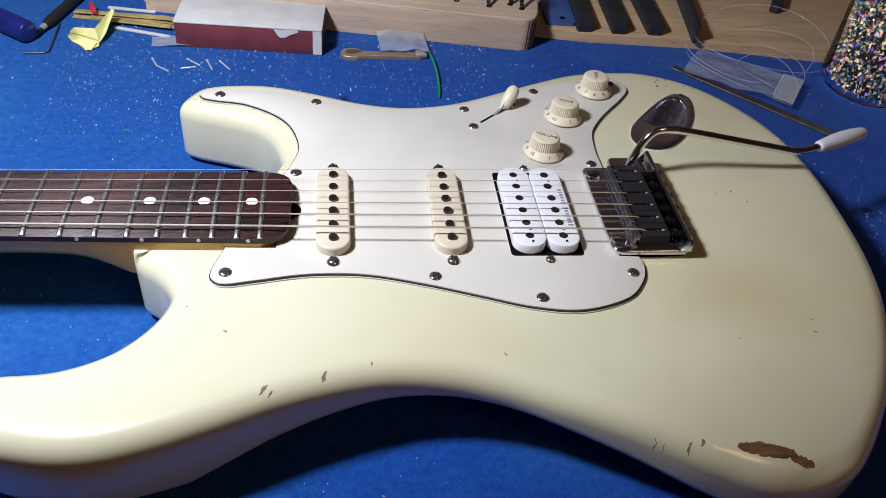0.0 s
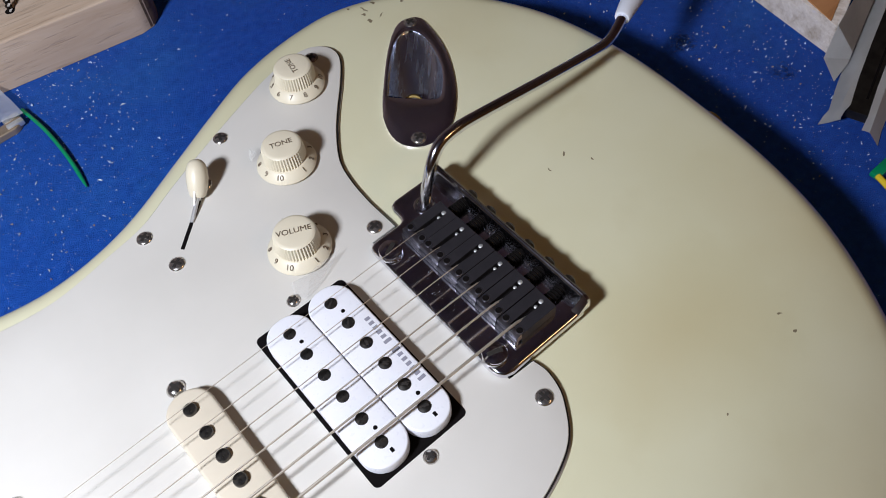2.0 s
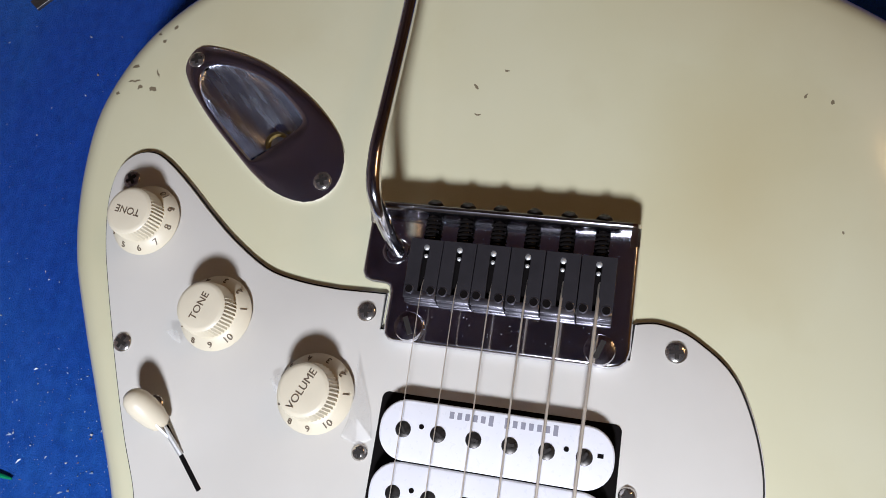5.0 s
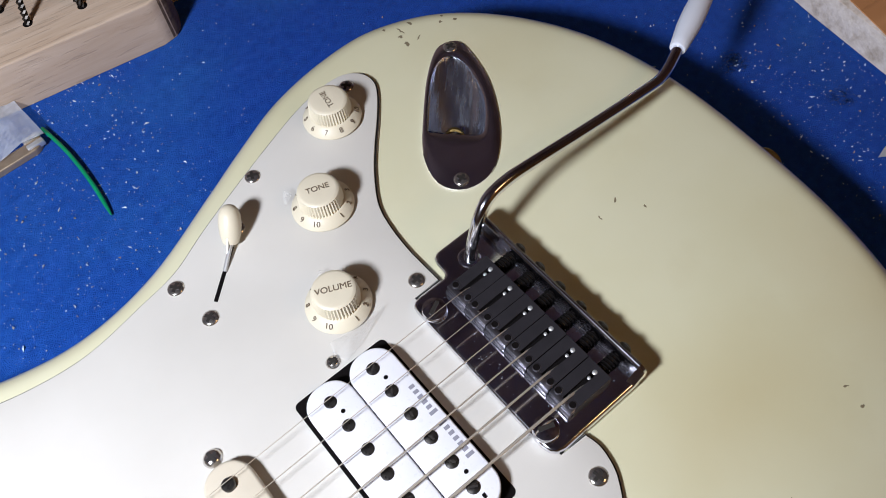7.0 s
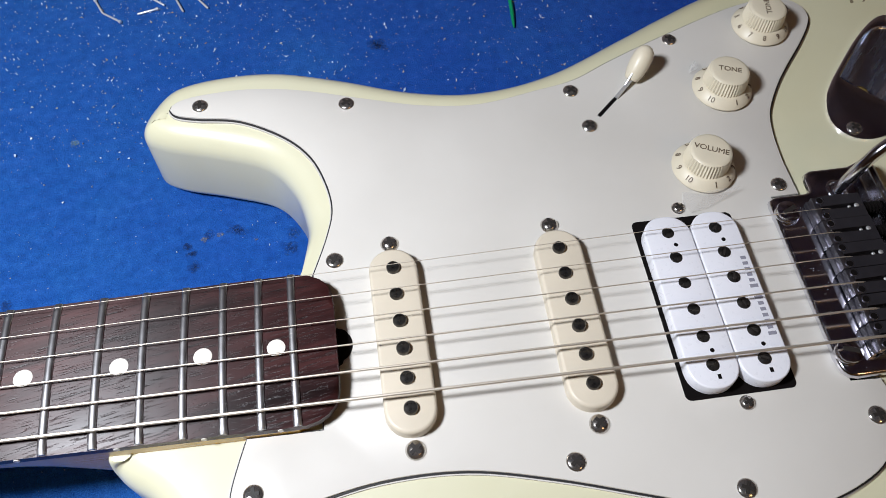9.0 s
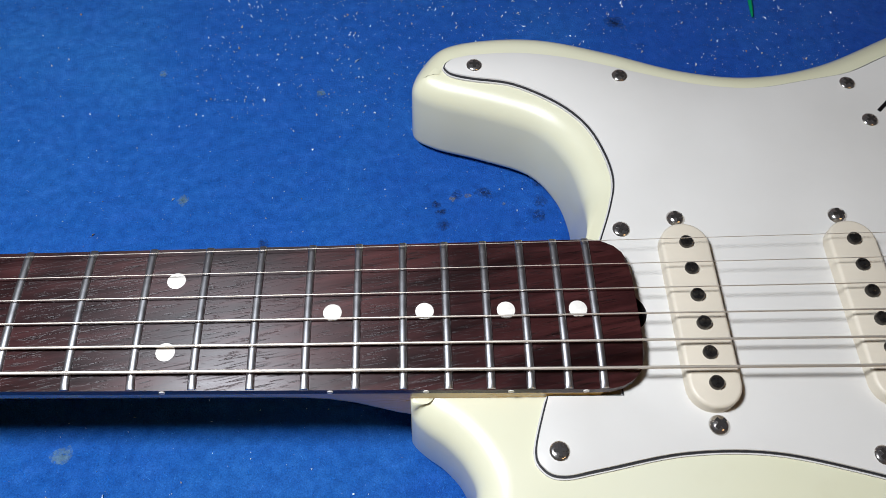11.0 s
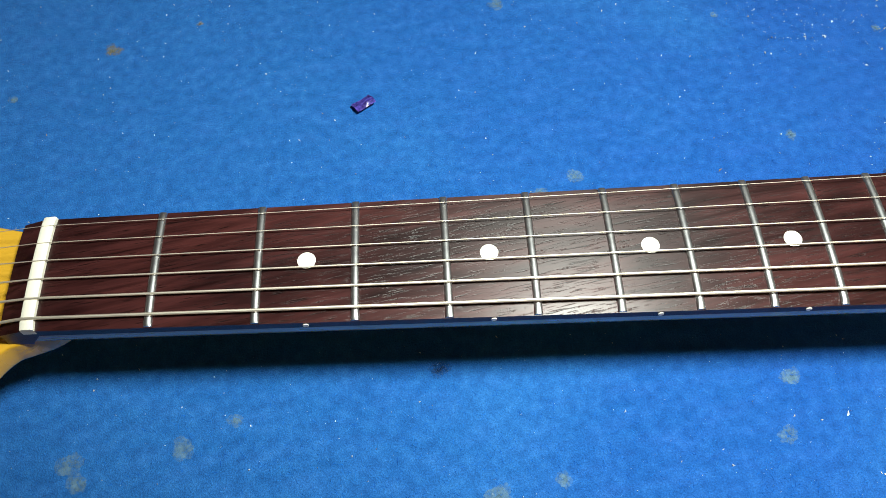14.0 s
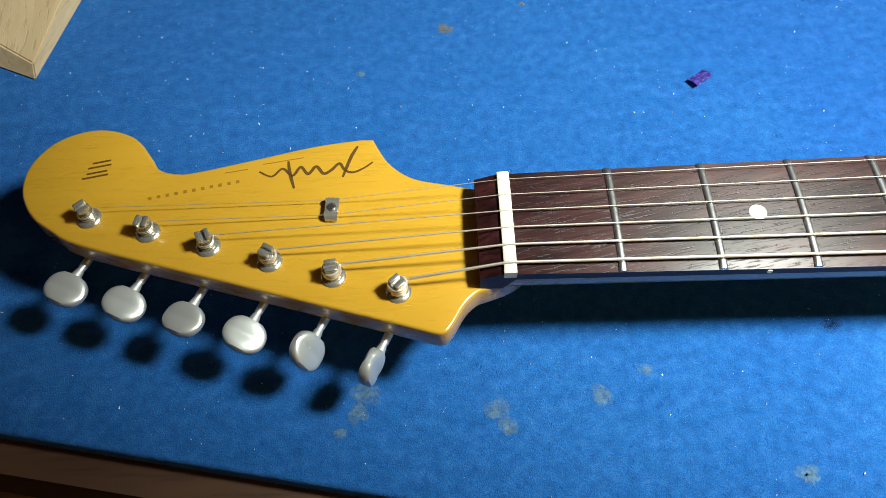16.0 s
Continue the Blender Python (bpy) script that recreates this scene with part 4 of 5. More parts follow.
for x, y, l in ((-86, 38.2, 16), (-104, 34.2, 9)):
    part("mark_line", box(l * mm, 0.4 * mm, 0.06 * mm), LOGO_THIN, head, at=pose(x * mm, y * mm, 45.36 * mm, 0, 0, 9))
for dy, l in ((0, 9), (2.2, 7), (-2.8, 8), (-4.8, 10)):
    part("mark_line", box(l * mm, 0.8 * mm, 0.06 * mm), LOGO, head, at=pose((-158 + dy * 0.2) * mm, (39 + dy) * mm, 45.36 * mm, 0, 0, 11))

# bridge
PLATE = [(639.4, 36.4), (639.8, 38.4), (641.4, 39.8), (644, 40.1), (655, 40.1), (656.6, 40.7), (657.4, 42), (657.6, 46.6), (658.4, 49.2), (660.6, 50.4), (679, 50.6), (681.8, 49.4), (683, 46.6), (683, -30.5), (682.2, -33.6), (679.6, -35.3), (645, -35.4), (642, -34.6), (640.2, -32.6), (639.5, -29.6)]
PLATE_LINE = []
for p, q in zip(PLATE, PLATE[1:] + PLATE[:1]):  # points every few millimetres, so that the rim rounds evenly
    steps = max(1, int(math.hypot(q[0] - p[0], q[1] - p[1]) / 4))
    PLATE_LINE += [np.array((p[0] + (q[0] - p[0]) * k / steps, p[1] + (q[1] - p[1]) * k / steps)) * mm for k in range(steps)]
bridge = part("bridge", plate(PLATE_LINE, 48.4 * mm, 51 * mm, 1.5 * mm, steps=6), CHROME, guitar, "chrome tremolo bridge with steel block saddles", crease=50)
flange_loops = [[(x * mm, y * mm, z * mm) for x, z in ((678.6, 50.6), (679.6, 52.0), (679.9, 55.6), (680.3, 57.0), (681.2, 57.6), (682.2, 57.2), (682.8, 56.2), (682.9, 50.6))] for y in (-32.4, -31.6, 47.4, 48.2)]
flange = bmesh.new()
rings(flange, flange_loops)
part("flange", flange, BRIDGE_FLANGE, bridge, "chrome rear flange", crease=50)
for y0, y1 in ((-35.1, -32.2), (48.0, 50.3)):  # the flange's folded corners
    wing = bmesh.new()
    rings(wing, [[(x * mm, y * mm, z * mm) for x, z in ((682.7, 50.4), (682.6, top), (681.2, top + 0.7), (677.8 + 1.4 * f, 52.4), (675.6 + 2 * f, 50.4))] for y, top, f in ((y0, 54.6 if y0 < 0 else 56.2, 0.6 if y0 < 0 else 0.0), ((y0 + y1) / 2, 56.0, 0.2), (y1, 56.2 if y0 < 0 else 54.6, 0.0 if y0 < 0 else 0.6))])
    part("flange_corner", wing, CHROME, bridge, crease=60)
part("bridge_block", box(14 * mm, 60 * mm, 4 * mm, (658 * mm, 1 * mm, 46.5 * mm)), DARK_METAL, bridge)
# Black sheet on the body's top, painting the shade below the bridge plate.
part("bridge_shade", plate([np.array(p) * mm for p in ((643, -35), (681, -33), (681, 37), (643, 41))], (ZB - 0.1) * mm, (ZB + 0.06) * mm), SHADE_BLACK, bridge, "flat black sheet painted as the shade beneath")
STUD = screw_mesh(0.0046, CHROME, "slot", 0.3)
for y, turn in ((31.6, 25), (-26.6, -20)):
    stud = place("pivot_stud", STUD, bridge, "slotted chrome stud", pose(644.2 * mm, y * mm, 52.4 * mm, 0, 0, turn))
    part("stud_neck", lathe([(0.0047, -0.005), (0.0047, -0.0012), (0.0042, -0.0006), (0.0044, 0)], 20), CHROME, stud)
for k in range(6):
    y = 29.0 - k * 53.0 / 5
    h = [56.5, 56.8, 57.0, 57.0, 56.8, 56.5][k]
    low = 51.1
    keyhole = [(0.95 * math.cos(a) + 668.9, y + 0.95 * math.sin(a)) for a in np.linspace(math.pi / 2, -math.pi / 2, 7)]
    block = [(654.8, y - 0.7)] + [(654.8, y - 5.17), (671.4, y - 5.17), (671.4, y + 5.17), (654.8, y + 5.17)] + [(654.8, y + 0.7)] + keyhole
    saddle = part("saddle", plate([np.array(p) * mm for p in block], low * mm, h * mm, 0.12 * mm, steps=2), SADDLE, bridge, "dark sintered steel block saddle", crease=12)
    foot = box(2.4 * mm, 10.2 * mm, 3.4 * mm, (653.6 * mm, y * mm, (h - 1.9) * mm), 0.25 * mm)
    box(1.6 * mm, 10.3 * mm, 2.6 * mm, (652.4 * mm, y * mm, (h - 4.0) * mm), 0.3 * mm, foot)
    part("saddle_foot", foot, STEP, saddle, "ground steel saddle lip")
    # Black bar laid inside the slot to darken it as shade would.
    part("string_slot_shade", box(14.6 * mm, 1.9 * mm, 1.4 * mm, (662.2 * mm, y * mm, (h - 3.2) * mm)), SHADE_BLACK, bridge, "black bar painted as the string slot's shade")
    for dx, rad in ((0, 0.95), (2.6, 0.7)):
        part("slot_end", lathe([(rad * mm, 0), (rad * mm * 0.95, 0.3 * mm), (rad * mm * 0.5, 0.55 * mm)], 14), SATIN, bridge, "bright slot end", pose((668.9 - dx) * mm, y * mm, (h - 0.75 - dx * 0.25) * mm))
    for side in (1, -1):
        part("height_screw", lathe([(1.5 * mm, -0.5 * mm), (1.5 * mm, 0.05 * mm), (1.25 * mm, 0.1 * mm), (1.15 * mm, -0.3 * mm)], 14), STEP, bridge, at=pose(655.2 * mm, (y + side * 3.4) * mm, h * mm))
        # Black disc over the height screw: shade of its hole as flat colour.
        part("screw_hole_shade", lathe([(1.18 * mm, 0), (1.15 * mm, 0.04 * mm)], 12), SHADE_BLACK, bridge, at=pose(655.2 * mm, (y + side * 3.4) * mm, (h + 0.04) * mm))
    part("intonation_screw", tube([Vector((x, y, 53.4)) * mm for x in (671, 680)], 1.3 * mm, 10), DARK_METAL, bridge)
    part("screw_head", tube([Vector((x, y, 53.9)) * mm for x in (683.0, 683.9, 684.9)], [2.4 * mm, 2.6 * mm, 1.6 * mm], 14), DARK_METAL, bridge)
    # Springs take the same near-black as the painted hole shade.
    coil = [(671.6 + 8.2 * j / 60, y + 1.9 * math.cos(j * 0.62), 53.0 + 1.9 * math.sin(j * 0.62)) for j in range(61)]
    part("spring", tube([Vector(p) * mm for p in coil], 0.5 * mm, 6), SHADE_BLACK, bridge)
arm = part("tremolo_arm", tube(spline([(667.8, 39.4, 50.5), (668.8, 39.8, 55.5), (672, 40.8, 64), (675.8, 42, 71), (681, 43.2, 75.2), (689, 44, 75.8), (700, 44.5, 74.4), (738, 45.6, 67), (771, 47.2, 60.4), (779.5, 48.2, 59),
                                        (788, 51, 58.2), (804, 58, 57.9)], 6, False), 2.35 * mm, 16), CHROME, guitar, "bent chrome tremolo arm", crease=60)
part("arm_collar", lathe([(r * mm, z * mm) for r, z in ((4.3, 50.7), (4.3, 51.25), (3.9, 51.5), (3.1, 51.5), (2.8, 51.1))], 24), CHROME, bridge, at=pose(668.0 * mm, 40.2 * mm, 0))
ax = Vector((839 - 797, 73.3 - 55.3, 0.2))
part("arm_tip", lathe([(r * mm, z * mm) for r, z in ((3.3, 0), (3.6, 0.5), (4.0, 4), (5.0, 14), (5.2, 22), (4.8, 32), (4.0, 40), (3.0, 44), (1.2, 45.5))], 24), TIPWHITE, arm, "white plastic arm tip",
     Matrix.Translation(Vector((797, 55, 58)) * mm) @ ax.to_track_quat("Z", "Y").to_matrix().to_4x4())


# jack plate: a boat-shaped plate with a scooped cup
jack_cup = ccw([np.array(p[:2]) for p in spline([(732, 124.8), (732.3, 114.8), (726.5, 98.8), (717, 86.8), (711.5, 83.8), (705, 89.8), (697, 98.8), (697, 101.3), (707, 112.8), (718, 123.3), (726.5, 127.6)], 8)])
centre = np.mean(jack_cup, axis=0)


def at_angle(line, a):
    """Where a ray from the cup's middle at angle a leaves the closed line."""
    d, best = np.array((math.cos(a), math.sin(a))), None
    for p, q in zip(line, line[1:] + line[:1]):
        e = q - p
        det = d[0] * -e[1] + e[0] * d[1]
        if abs(det) < 1e-12:
            continue
        r = p - centre
        t, u = (r[0] * -e[1] + e[0] * r[1]) / det, (d[0] * r[1] - d[1] * r[0]) / det
        if t > 0 and -1e-9 <= u <= 1 + 1e-9 and (best is None or t > best):
            best = t
    return centre + d * best


bm, loops, K = bmesh.new(), [], 96
ang = [2 * math.pi * k / K for k in range(K)]
O, Cc = [at_angle(JACK, a) for a in ang], [at_angle(jack_cup, a) for a in ang]
loops.append([(*p, ZB * mm) for p in O])
loops.append([(*p, (ZB + 0.9) * mm) for p in O])
for f, z in ((0.12, 1.35), (0.4, 1.7), (0.75, 1.75), (0.95, 1.6), (1.0, 1.3)):
    loops.append([(*(o + (c - o) * f), (ZB + z) * mm) for o, c in zip(O, Cc)])
rings(bm, loops, False, False)
along, across = np.array((-0.719, -0.695)), np.array((0.695, -0.719))
reach = [float((p - centre) @ along) for p in jack_cup]
bowl, rows, LATS = bmesh.new(), [], 22
for k in range(34):
    s = min(reach) + (max(reach) - min(reach)) * (0.004 + 0.992 * k / 33)
    lats = []
    for p, q in zip(jack_cup, jack_cup[1:] + jack_cup[:1]):
        a, b = float((p - centre) @ along) - s, float((q - centre) @ along) - s
        if a * b <= 0 and a != b:
            lats.append(float((p + (q - p) * a / (a - b) - centre) @ across))
    l0, l1 = min(lats), max(lats)
    row, deep = [], 1.0 + 14.5 * (k / 33) ** 1.15
    for i in range(LATS + 1):
        w = -math.cos(math.pi * i / LATS)
        at = centre + along * s + across * ((l0 + l1) / 2 + (l1 - l0) / 2 * w)
        row.append((*at, (ZB + 1.3 - deep * (1 - abs(w) ** 2.3) ** 0.62) * mm))
    rows.append(row)
rows.append([(x, y, (ZB + 1.3) * mm) for x, y, _ in rows[-1]])  # the step rises back to the plate
grid = [[bowl.verts.new(p) for p in row] for row in rows]
for ra, rb in zip(grid, grid[1:]):
    for i in range(LATS):
        bowl.faces.new((ra[i], ra[i + 1], rb[i + 1], rb[i]))
bmesh.ops.remove_doubles(bowl, verts=bowl.verts[:], dist=0.02 * mm)
jack = part("jack_plate", bm, JACK_CHROME, guitar, "chrome boat-shaped jack plate with recessed socket", crease=50)
part("cup", bowl, CUP, jack, "brushed chrome cup", crease=50)
part("jack_socket", lathe([(0.0046, 0), (0.0046, 0.002), (0.004, 0.003), (0.003, 0.003), (0.003, 0.0005)], 20), BRASS, jack, "brass socket nut", pose(707 * mm, 95.8 * mm, (ZB - 8) * mm, 35, -30, 0))
part("socket_washer", lathe([(0.0056, 0), (0.0056, 0.0012), (0.0048, 0.0014), (0.0032, 0.0014)], 6), SATIN, jack, "silver hexagon nut", pose(706.2 * mm, 95.0 * mm, (ZB - 8.6) * mm, 35, -30, 0))
for x, y in ((734.2, 130.4), (691, 71.8)):
    place("plate_screw", GUARD_SCREW, jack, "", pose(x * mm, y * mm, (ZB + 1.2) * mm, 0, 0, 20))
part("strap_button", lathe([(r * mm, z * mm) for r, z in ((5.5, -1), (5.5, 0.5), (3.4, 1.5), (3.0, 6), (5.2, 8.5), (6.6, 10), (6.4, 10.8), (4, 11.6))], 20), BRASS, guitar, "tarnished brass strap button", pose(797 * mm, 3 * mm, 22 * mm, 0, 90, 0))


# ---- things on the bench ----

def ground(x, y, turn=0.0, z=0.0):
    return pose(x * mm, y * mm, z * mm, 0, 0, turn)


# card box, white over maroon
box_at = ground(427, 282, -3.6)
card = thing("card_box", "white and maroon worn cardboard box lying on blue carpet", "box", box_at)
part("box_body", box(115 * mm, 46 * mm, 21 * mm, (0, 0, 10.6 * mm), 0.8 * mm), CARD_RED, card, "maroon card sides")
part("box_lid", box(115.8 * mm, 46.8 * mm, 1.6 * mm, (0, 0, 21.4 * mm), 0.6 * mm), CARD_WHITE, card, "white card top")
part("box_end", box(0.6 * mm, 46.6 * mm, 21.4 * mm, (57.8 * mm, 0, 10.8 * mm)), BLACK, card, "dark end face")
part("white_label", box(7 * mm, 0.5 * mm, 20 * mm, (54 * mm, -23.3 * mm, 10.6 * mm)), CARD_WHITE, card, "white paper edge")
bm = bmesh.new()
rng = random.Random(4)
rings(bm, [[((32 + a) * mm, y * mm, z * mm) for a, z in ((-12, 20.3), (-9, 15), (-7, 13.6), (-3, 13.9), (1, 16.6), (7, 18.8), (7, 20.5))] for y in (-23.45, -23.0)])
part("torn_patch", bm, CARD_WHITE, card, "torn white patch")

# long pine block with drill bits standing in holes
wood = thing("wooden_block", "long raw pine block with holes holding drill bits", "wooden block", ground(662, 271, -8.8))
L = 330
outline = [np.array(p) * mm for p in ((-L, 0), (-14, 0), (-6, 2.5), (-2, 8), (0, 16), (1, 62), (-L, 64))]
part("block", plate(outline, 0.3 * mm, 29 * mm, 1.2 * mm, steps=3), PINE, wood, "raw pine")
part("sawn_end", plate([np.array(p) * mm for p in ((-8, 1.6), (-4.4, 3.4), (-1.2, 8), (0.5, 16), (1.5, 61), (-2, 61), (-2, 10), (-6, 4))], 1 * mm, 27.6 * mm, 0.5 * mm), BURN, wood, "rough dark sawn end")
for x, y, h, lean, turn in ((-14, 20, 34, 24, 200), (-24, 26, 40, 30, 160), (-42, 18, 30, 20, 230), (-46, 34, 40, 14, 120), (-70, 22, 36, 18, 140), (-80, 40, 44, 10, 40), (-112, 22, 30, 12, 100)):
    # Block is undrilled: a black disc on top paints the hole's shade.
    hole = part("hole", lathe([(2.6 * mm, 0), (2.6 * mm, 0.1 * mm), (1.2 * mm, 0.15 * mm)], 14), SHADE_BLACK, wood, at=pose(x * mm, y * mm, 29 * mm))
    r = 1.9
    loops, bm = [], bmesh.new()
    for i in range(25):
        z, a = h * i / 24, i * 0.8
        k = 1.0 if i < 20 else (25 - i) / 6
        loops.append([(r * k * mm * math.cos(a + b) * (1.0 if n % 2 else 0.62), r * k * mm * math.sin(a + b) * (1.0 if n % 2 else 0.62), (z - 3) * mm) for n, b in enumerate(np.linspace(0, 2 * math.pi, 9)[:8])])
    rings(bm, loops)
    tagged(part("drill_bit", bm, DARK_METAL, None, at=ground(662, 271, -8.8) @ pose(x * mm, y * mm, 29 * mm, lean, 0, turn)), "dark steel twist drill bit standing in pine block", "drill bit", "drill bits in the block")

# thin board at the back with flat tools on it
tagged(part("plywood_board", plate([np.array(p) * mm for p in ((668, 299), (716, 292), (812, 287), (925, 270), (1060, 255), (1090, 520), (690, 540))], 0.2 * mm, 9 * mm, 0.6 * mm), PANEL), "brown plywood board lying on the carpet", "board")


def flat_tool(name, x, y, w, l, h, turn, mat, label, category, chamfer=3.0, group=""):
    bm = plate([np.array(p) * mm for p in ((-w / 2 + chamfer * 0.3, 0), (w / 2 - chamfer, 0), (w / 2, chamfer), (w / 2, l), (-w / 2, l), (-w / 2, chamfer * 0.6))], 0, h * mm, 0.5 * mm)
    return tagged(part(name, bm, mat, at=ground(x, y, turn, 9.2)), label, category, group)


for x, y in ((712, 294), (743, 292), (776, 292)):
    flat_tool("steel_blank", x, y, 15, 120, 9, -3, HANDLE, "dark grey flat steel bar lying on plywood", "steel bar", group="steel bars on the board")
flat_tool("steel_blank", 912, 346, 11, 60, 8, -30, HANDLE, "dark grey flat steel bar lying on plywood", "steel bar", 4.0, group="steel bars on the board")
blue = flat_tool("blue_bracket", 692, 304, 27, 90, 3, -3, BLUE_PLASTIC, "blue plastic strip with a screw hole", "bracket")
# The bracket has no real hole; a black disc paints the hole's shade.
part("screw_hole_shade", lathe([(2.6 * mm, 0), (2.6 * mm, 0.4 * mm), (1.5 * mm, 0.5 * mm)], 14), SHADE_BLACK, blue, at=pose(2 * mm, 9 * mm, 3 * mm))
flat_tool("steel_ruler", 808, 280, 4, 150, 16, -9, HANDLE, "dark steel rule standing on its edge", "ruler", 0.5)

# spanner with a scrap of clear film
sp = thing("spanner", "small tan metal spanner lying on blue carpet", "spanner", ground(498, 251, 2.5))
line = spline([(0, 4), (4, 10), (14, 10.5), (22, 6.5), (60, 5.2), (66, 6.5), (69, 9), (70, 3), (66, -1.5), (58, -2), (22, -1.5), (12, -4), (3, -2)], 6)
part("shank", plate(line, 0.3 * mm, 4 * mm, 1.0 * mm), TOOL_WOOD, sp, "tan metal shank")
# Ring's hollow is flat: its shade is a darker copy of the tan steel.
part("ring", plate(spline([(4, 3.5), (7, 7.6), (13, 7.8), (18, 5.5), (13, 2.2), (7, 1.2)], 6), 3.9 * mm, 4.25 * mm, 0.2 * mm), TOOL_SHADE, sp, "darker tan patch painted as the ring opening's shade")
for s in (0, 1):
    part("jaw", box(9 * mm, 3.2 * mm, 3.4 * mm, (66 * mm, (1 + 5.2 * s) * mm, 3.2 * mm), 0.7 * mm), SATIN, sp, "bright steel jaw")


def crumpled(w, l, seed, rise, n=10):
    """A thin crumpled sheet."""
    bm = bmesh.new()
    rows = [[bm.verts.new(((i / n - 0.5) * w * mm, (j / n - 0.5) * l * mm, (0.6 + rise * (0.5 + 0.5 * noise.noise(Vector((i * 0.35, j * 0.35, seed * 3.1))))) * mm)) for j in range(n + 1)] for i in range(n + 1)]
    for i in range(n):
        for j in range(n):
            bm.faces.new((rows[i][j], rows[i + 1][j], rows[i + 1][j + 1], rows[i][j + 1]))
    bmesh.ops.solidify(bm, geom=bm.faces[:], thickness=0.12 * mm)
    return bm


tagged(part("plastic_film_scrap", crumpled(40, 34, 2, 5), FILM, at=ground(549, 272, 5, 4)), "clear crumpled plastic film over a spanner", "plastic film")
tagged(part("plastic_film_scrap", crumpled(34, 16, 5, 3), FILM, at=ground(366, 268, 8)), "clear plastic film scrap on blue carpet", "plastic film")

# cut cable tie
tagged(part("green_cable_tie", tube(spline([(571, 264, 2), (574, 240, 2.5), (574.5, 215, 2), (573, 193, 1.2)], 6, False), [1.05 * mm] * 16 + [0.9 * mm, 0.7 * mm, 0.4 * mm], 8), GREEN), "cut green nylon cable tie on blue carpet", "cable tie")

# little steel pins
for x0, y0, x1, y1 in ((379, 242, 390, 232), (387, 230, 376, 227), (394, 241, 400, 226), (404, 240, 413, 227), (353, 241, 358, 230), (368, 222, 358, 230)):
    l, turn = math.hypot(x1 - x0, y1 - y0), math.degrees(math.atan2(y1 - y0, x1 - x0))
    bm = tube([Vector((d, 0, 1.1)) * mm for d in (0, 0.3, 1.2, 1.4, l - 0.5, l)], [0.4 * mm, 0.95 * mm, 0.95 * mm, 0.6 * mm, 0.6 * mm, 0.3 * mm], 10)
    tagged(part("steel_pin", bm, PIN, at=ground(x0, y0, turn)), "small bright steel pin on blue carpet", "pin", "pins on the carpet")

# yellow paper, brass strips, pen, marker, hex key
bm = bmesh.new()
for quad in (((284, 272, 1), (302, 250, 1), (311, 256, 2), (303, 280, 3), (286, 281, 3)), ((285, 274, 3.6), (296, 268, 4.2), (310, 262, 3.2), (303, 280, 4.4), (287, 281, 4.0)), ((303, 280, 4.4), (310, 259, 2.4), (314, 268, 6), (318, 291, 15), (314.5, 296, 14)), ((284, 271, 1.2), (289, 263, 1.5), (306, 250, 1.2), (309, 258, 4.0), (298, 264, 5.0))):
    bm.faces.new([bm.verts.new(Vector(p) * mm) for p in quad])
bmesh.ops.solidify(bm, geom=bm.faces[:], thickness=0.3 * mm)
tagged(part("paper_scrap", bm, PAPER, crease=20), "folded pale yellow paper scrap on blue carpet", "paper")
for k, (x, y, l, turn) in enumerate(((322, 300, 84, -8), (329, 297, 70, -11), (322, 306, 78, -6), (331, 304, 64, -13), (318, 309, 76, -4), (334, 293, 54, -10))):
    z = 1.0 + 1.3 * (k % 3)
    bm = box(l * mm, 5 * mm, 1.1 * mm, (0, 0, z * mm), 0.2 * mm)
    if k in (1, 2, 5):
        for i in range(int(l / 2.4) - 2):
            box(1.2 * mm, 1.6 * mm, 0.5 * mm, ((-l / 2 + 3 + i * 2.4) * mm, -1.4 * mm, (z + 0.7) * mm), 0, bm)
    tagged(part("brass_strip", bm, STRIP_BRASS, at=ground(x, y, turn)), "thin pale brass strip in a bundle", "strip", "bundle of strips")
for x, y, l, turn in ((339, 282.5, 48, -16), (324, 321, 40, -8)):
    tagged(part("paper_stick", box(l * mm, 3.2 * mm, 1.6 * mm, (0, 0, 1.0 * mm), 0.4 * mm), CARD_WHITE, at=ground(x, y, turn)), "thin white stick beside brass strips", "stick", "white sticks")
mk = thing("marker_pen", "dark blue plastic marker lying on blue carpet", "marker", ground(260, 261, 143))
part("barrel", tube([Vector((d, 0, 8.8)) * mm for d in (0, 0.8, 3, 90)], [4.5 * mm, 7.2 * mm, 8.5 * mm, 8.5 * mm], 24), NAVY, mk, "dark blue barrel")
pen = thing("pen", "black pen with a silver collar on blue carpet", "pen", ground(261.5, 268, 76))
part("barrel", tube([Vector((d, 0, 4.3)) * mm for d in (14, 17, 24, 130)], [2.4 * mm, 3.6 * mm, 4.2 * mm, 4.2 * mm], 14), BLACK, pen, "black barrel")
part("collar", tube([Vector((d, 0, 4.3)) * mm for d in (8.5, 10, 14)], [1.8 * mm, 2.1 * mm, 2.5 * mm], 14), SATIN, pen, "silver collar")
part("tip", tube([Vector((d, 0, 3.6)) * mm for d in (-1, 1, 8.6)], [0.8 * mm, 1.5 * mm, 1.9 * mm], 12), BLACK, pen, "black tip")
tagged(part("hex_key", tube(spline([(259, 243.5, 1), (270, 244.5, 1), (274.6, 246.5, 1), (275.6, 250, 1), (274.5, 270, 1), (273, 292, 1)], 5, False), 0.75 * mm, 6), HANDLE), "thin dark hex key on blue carpet", "hex key")
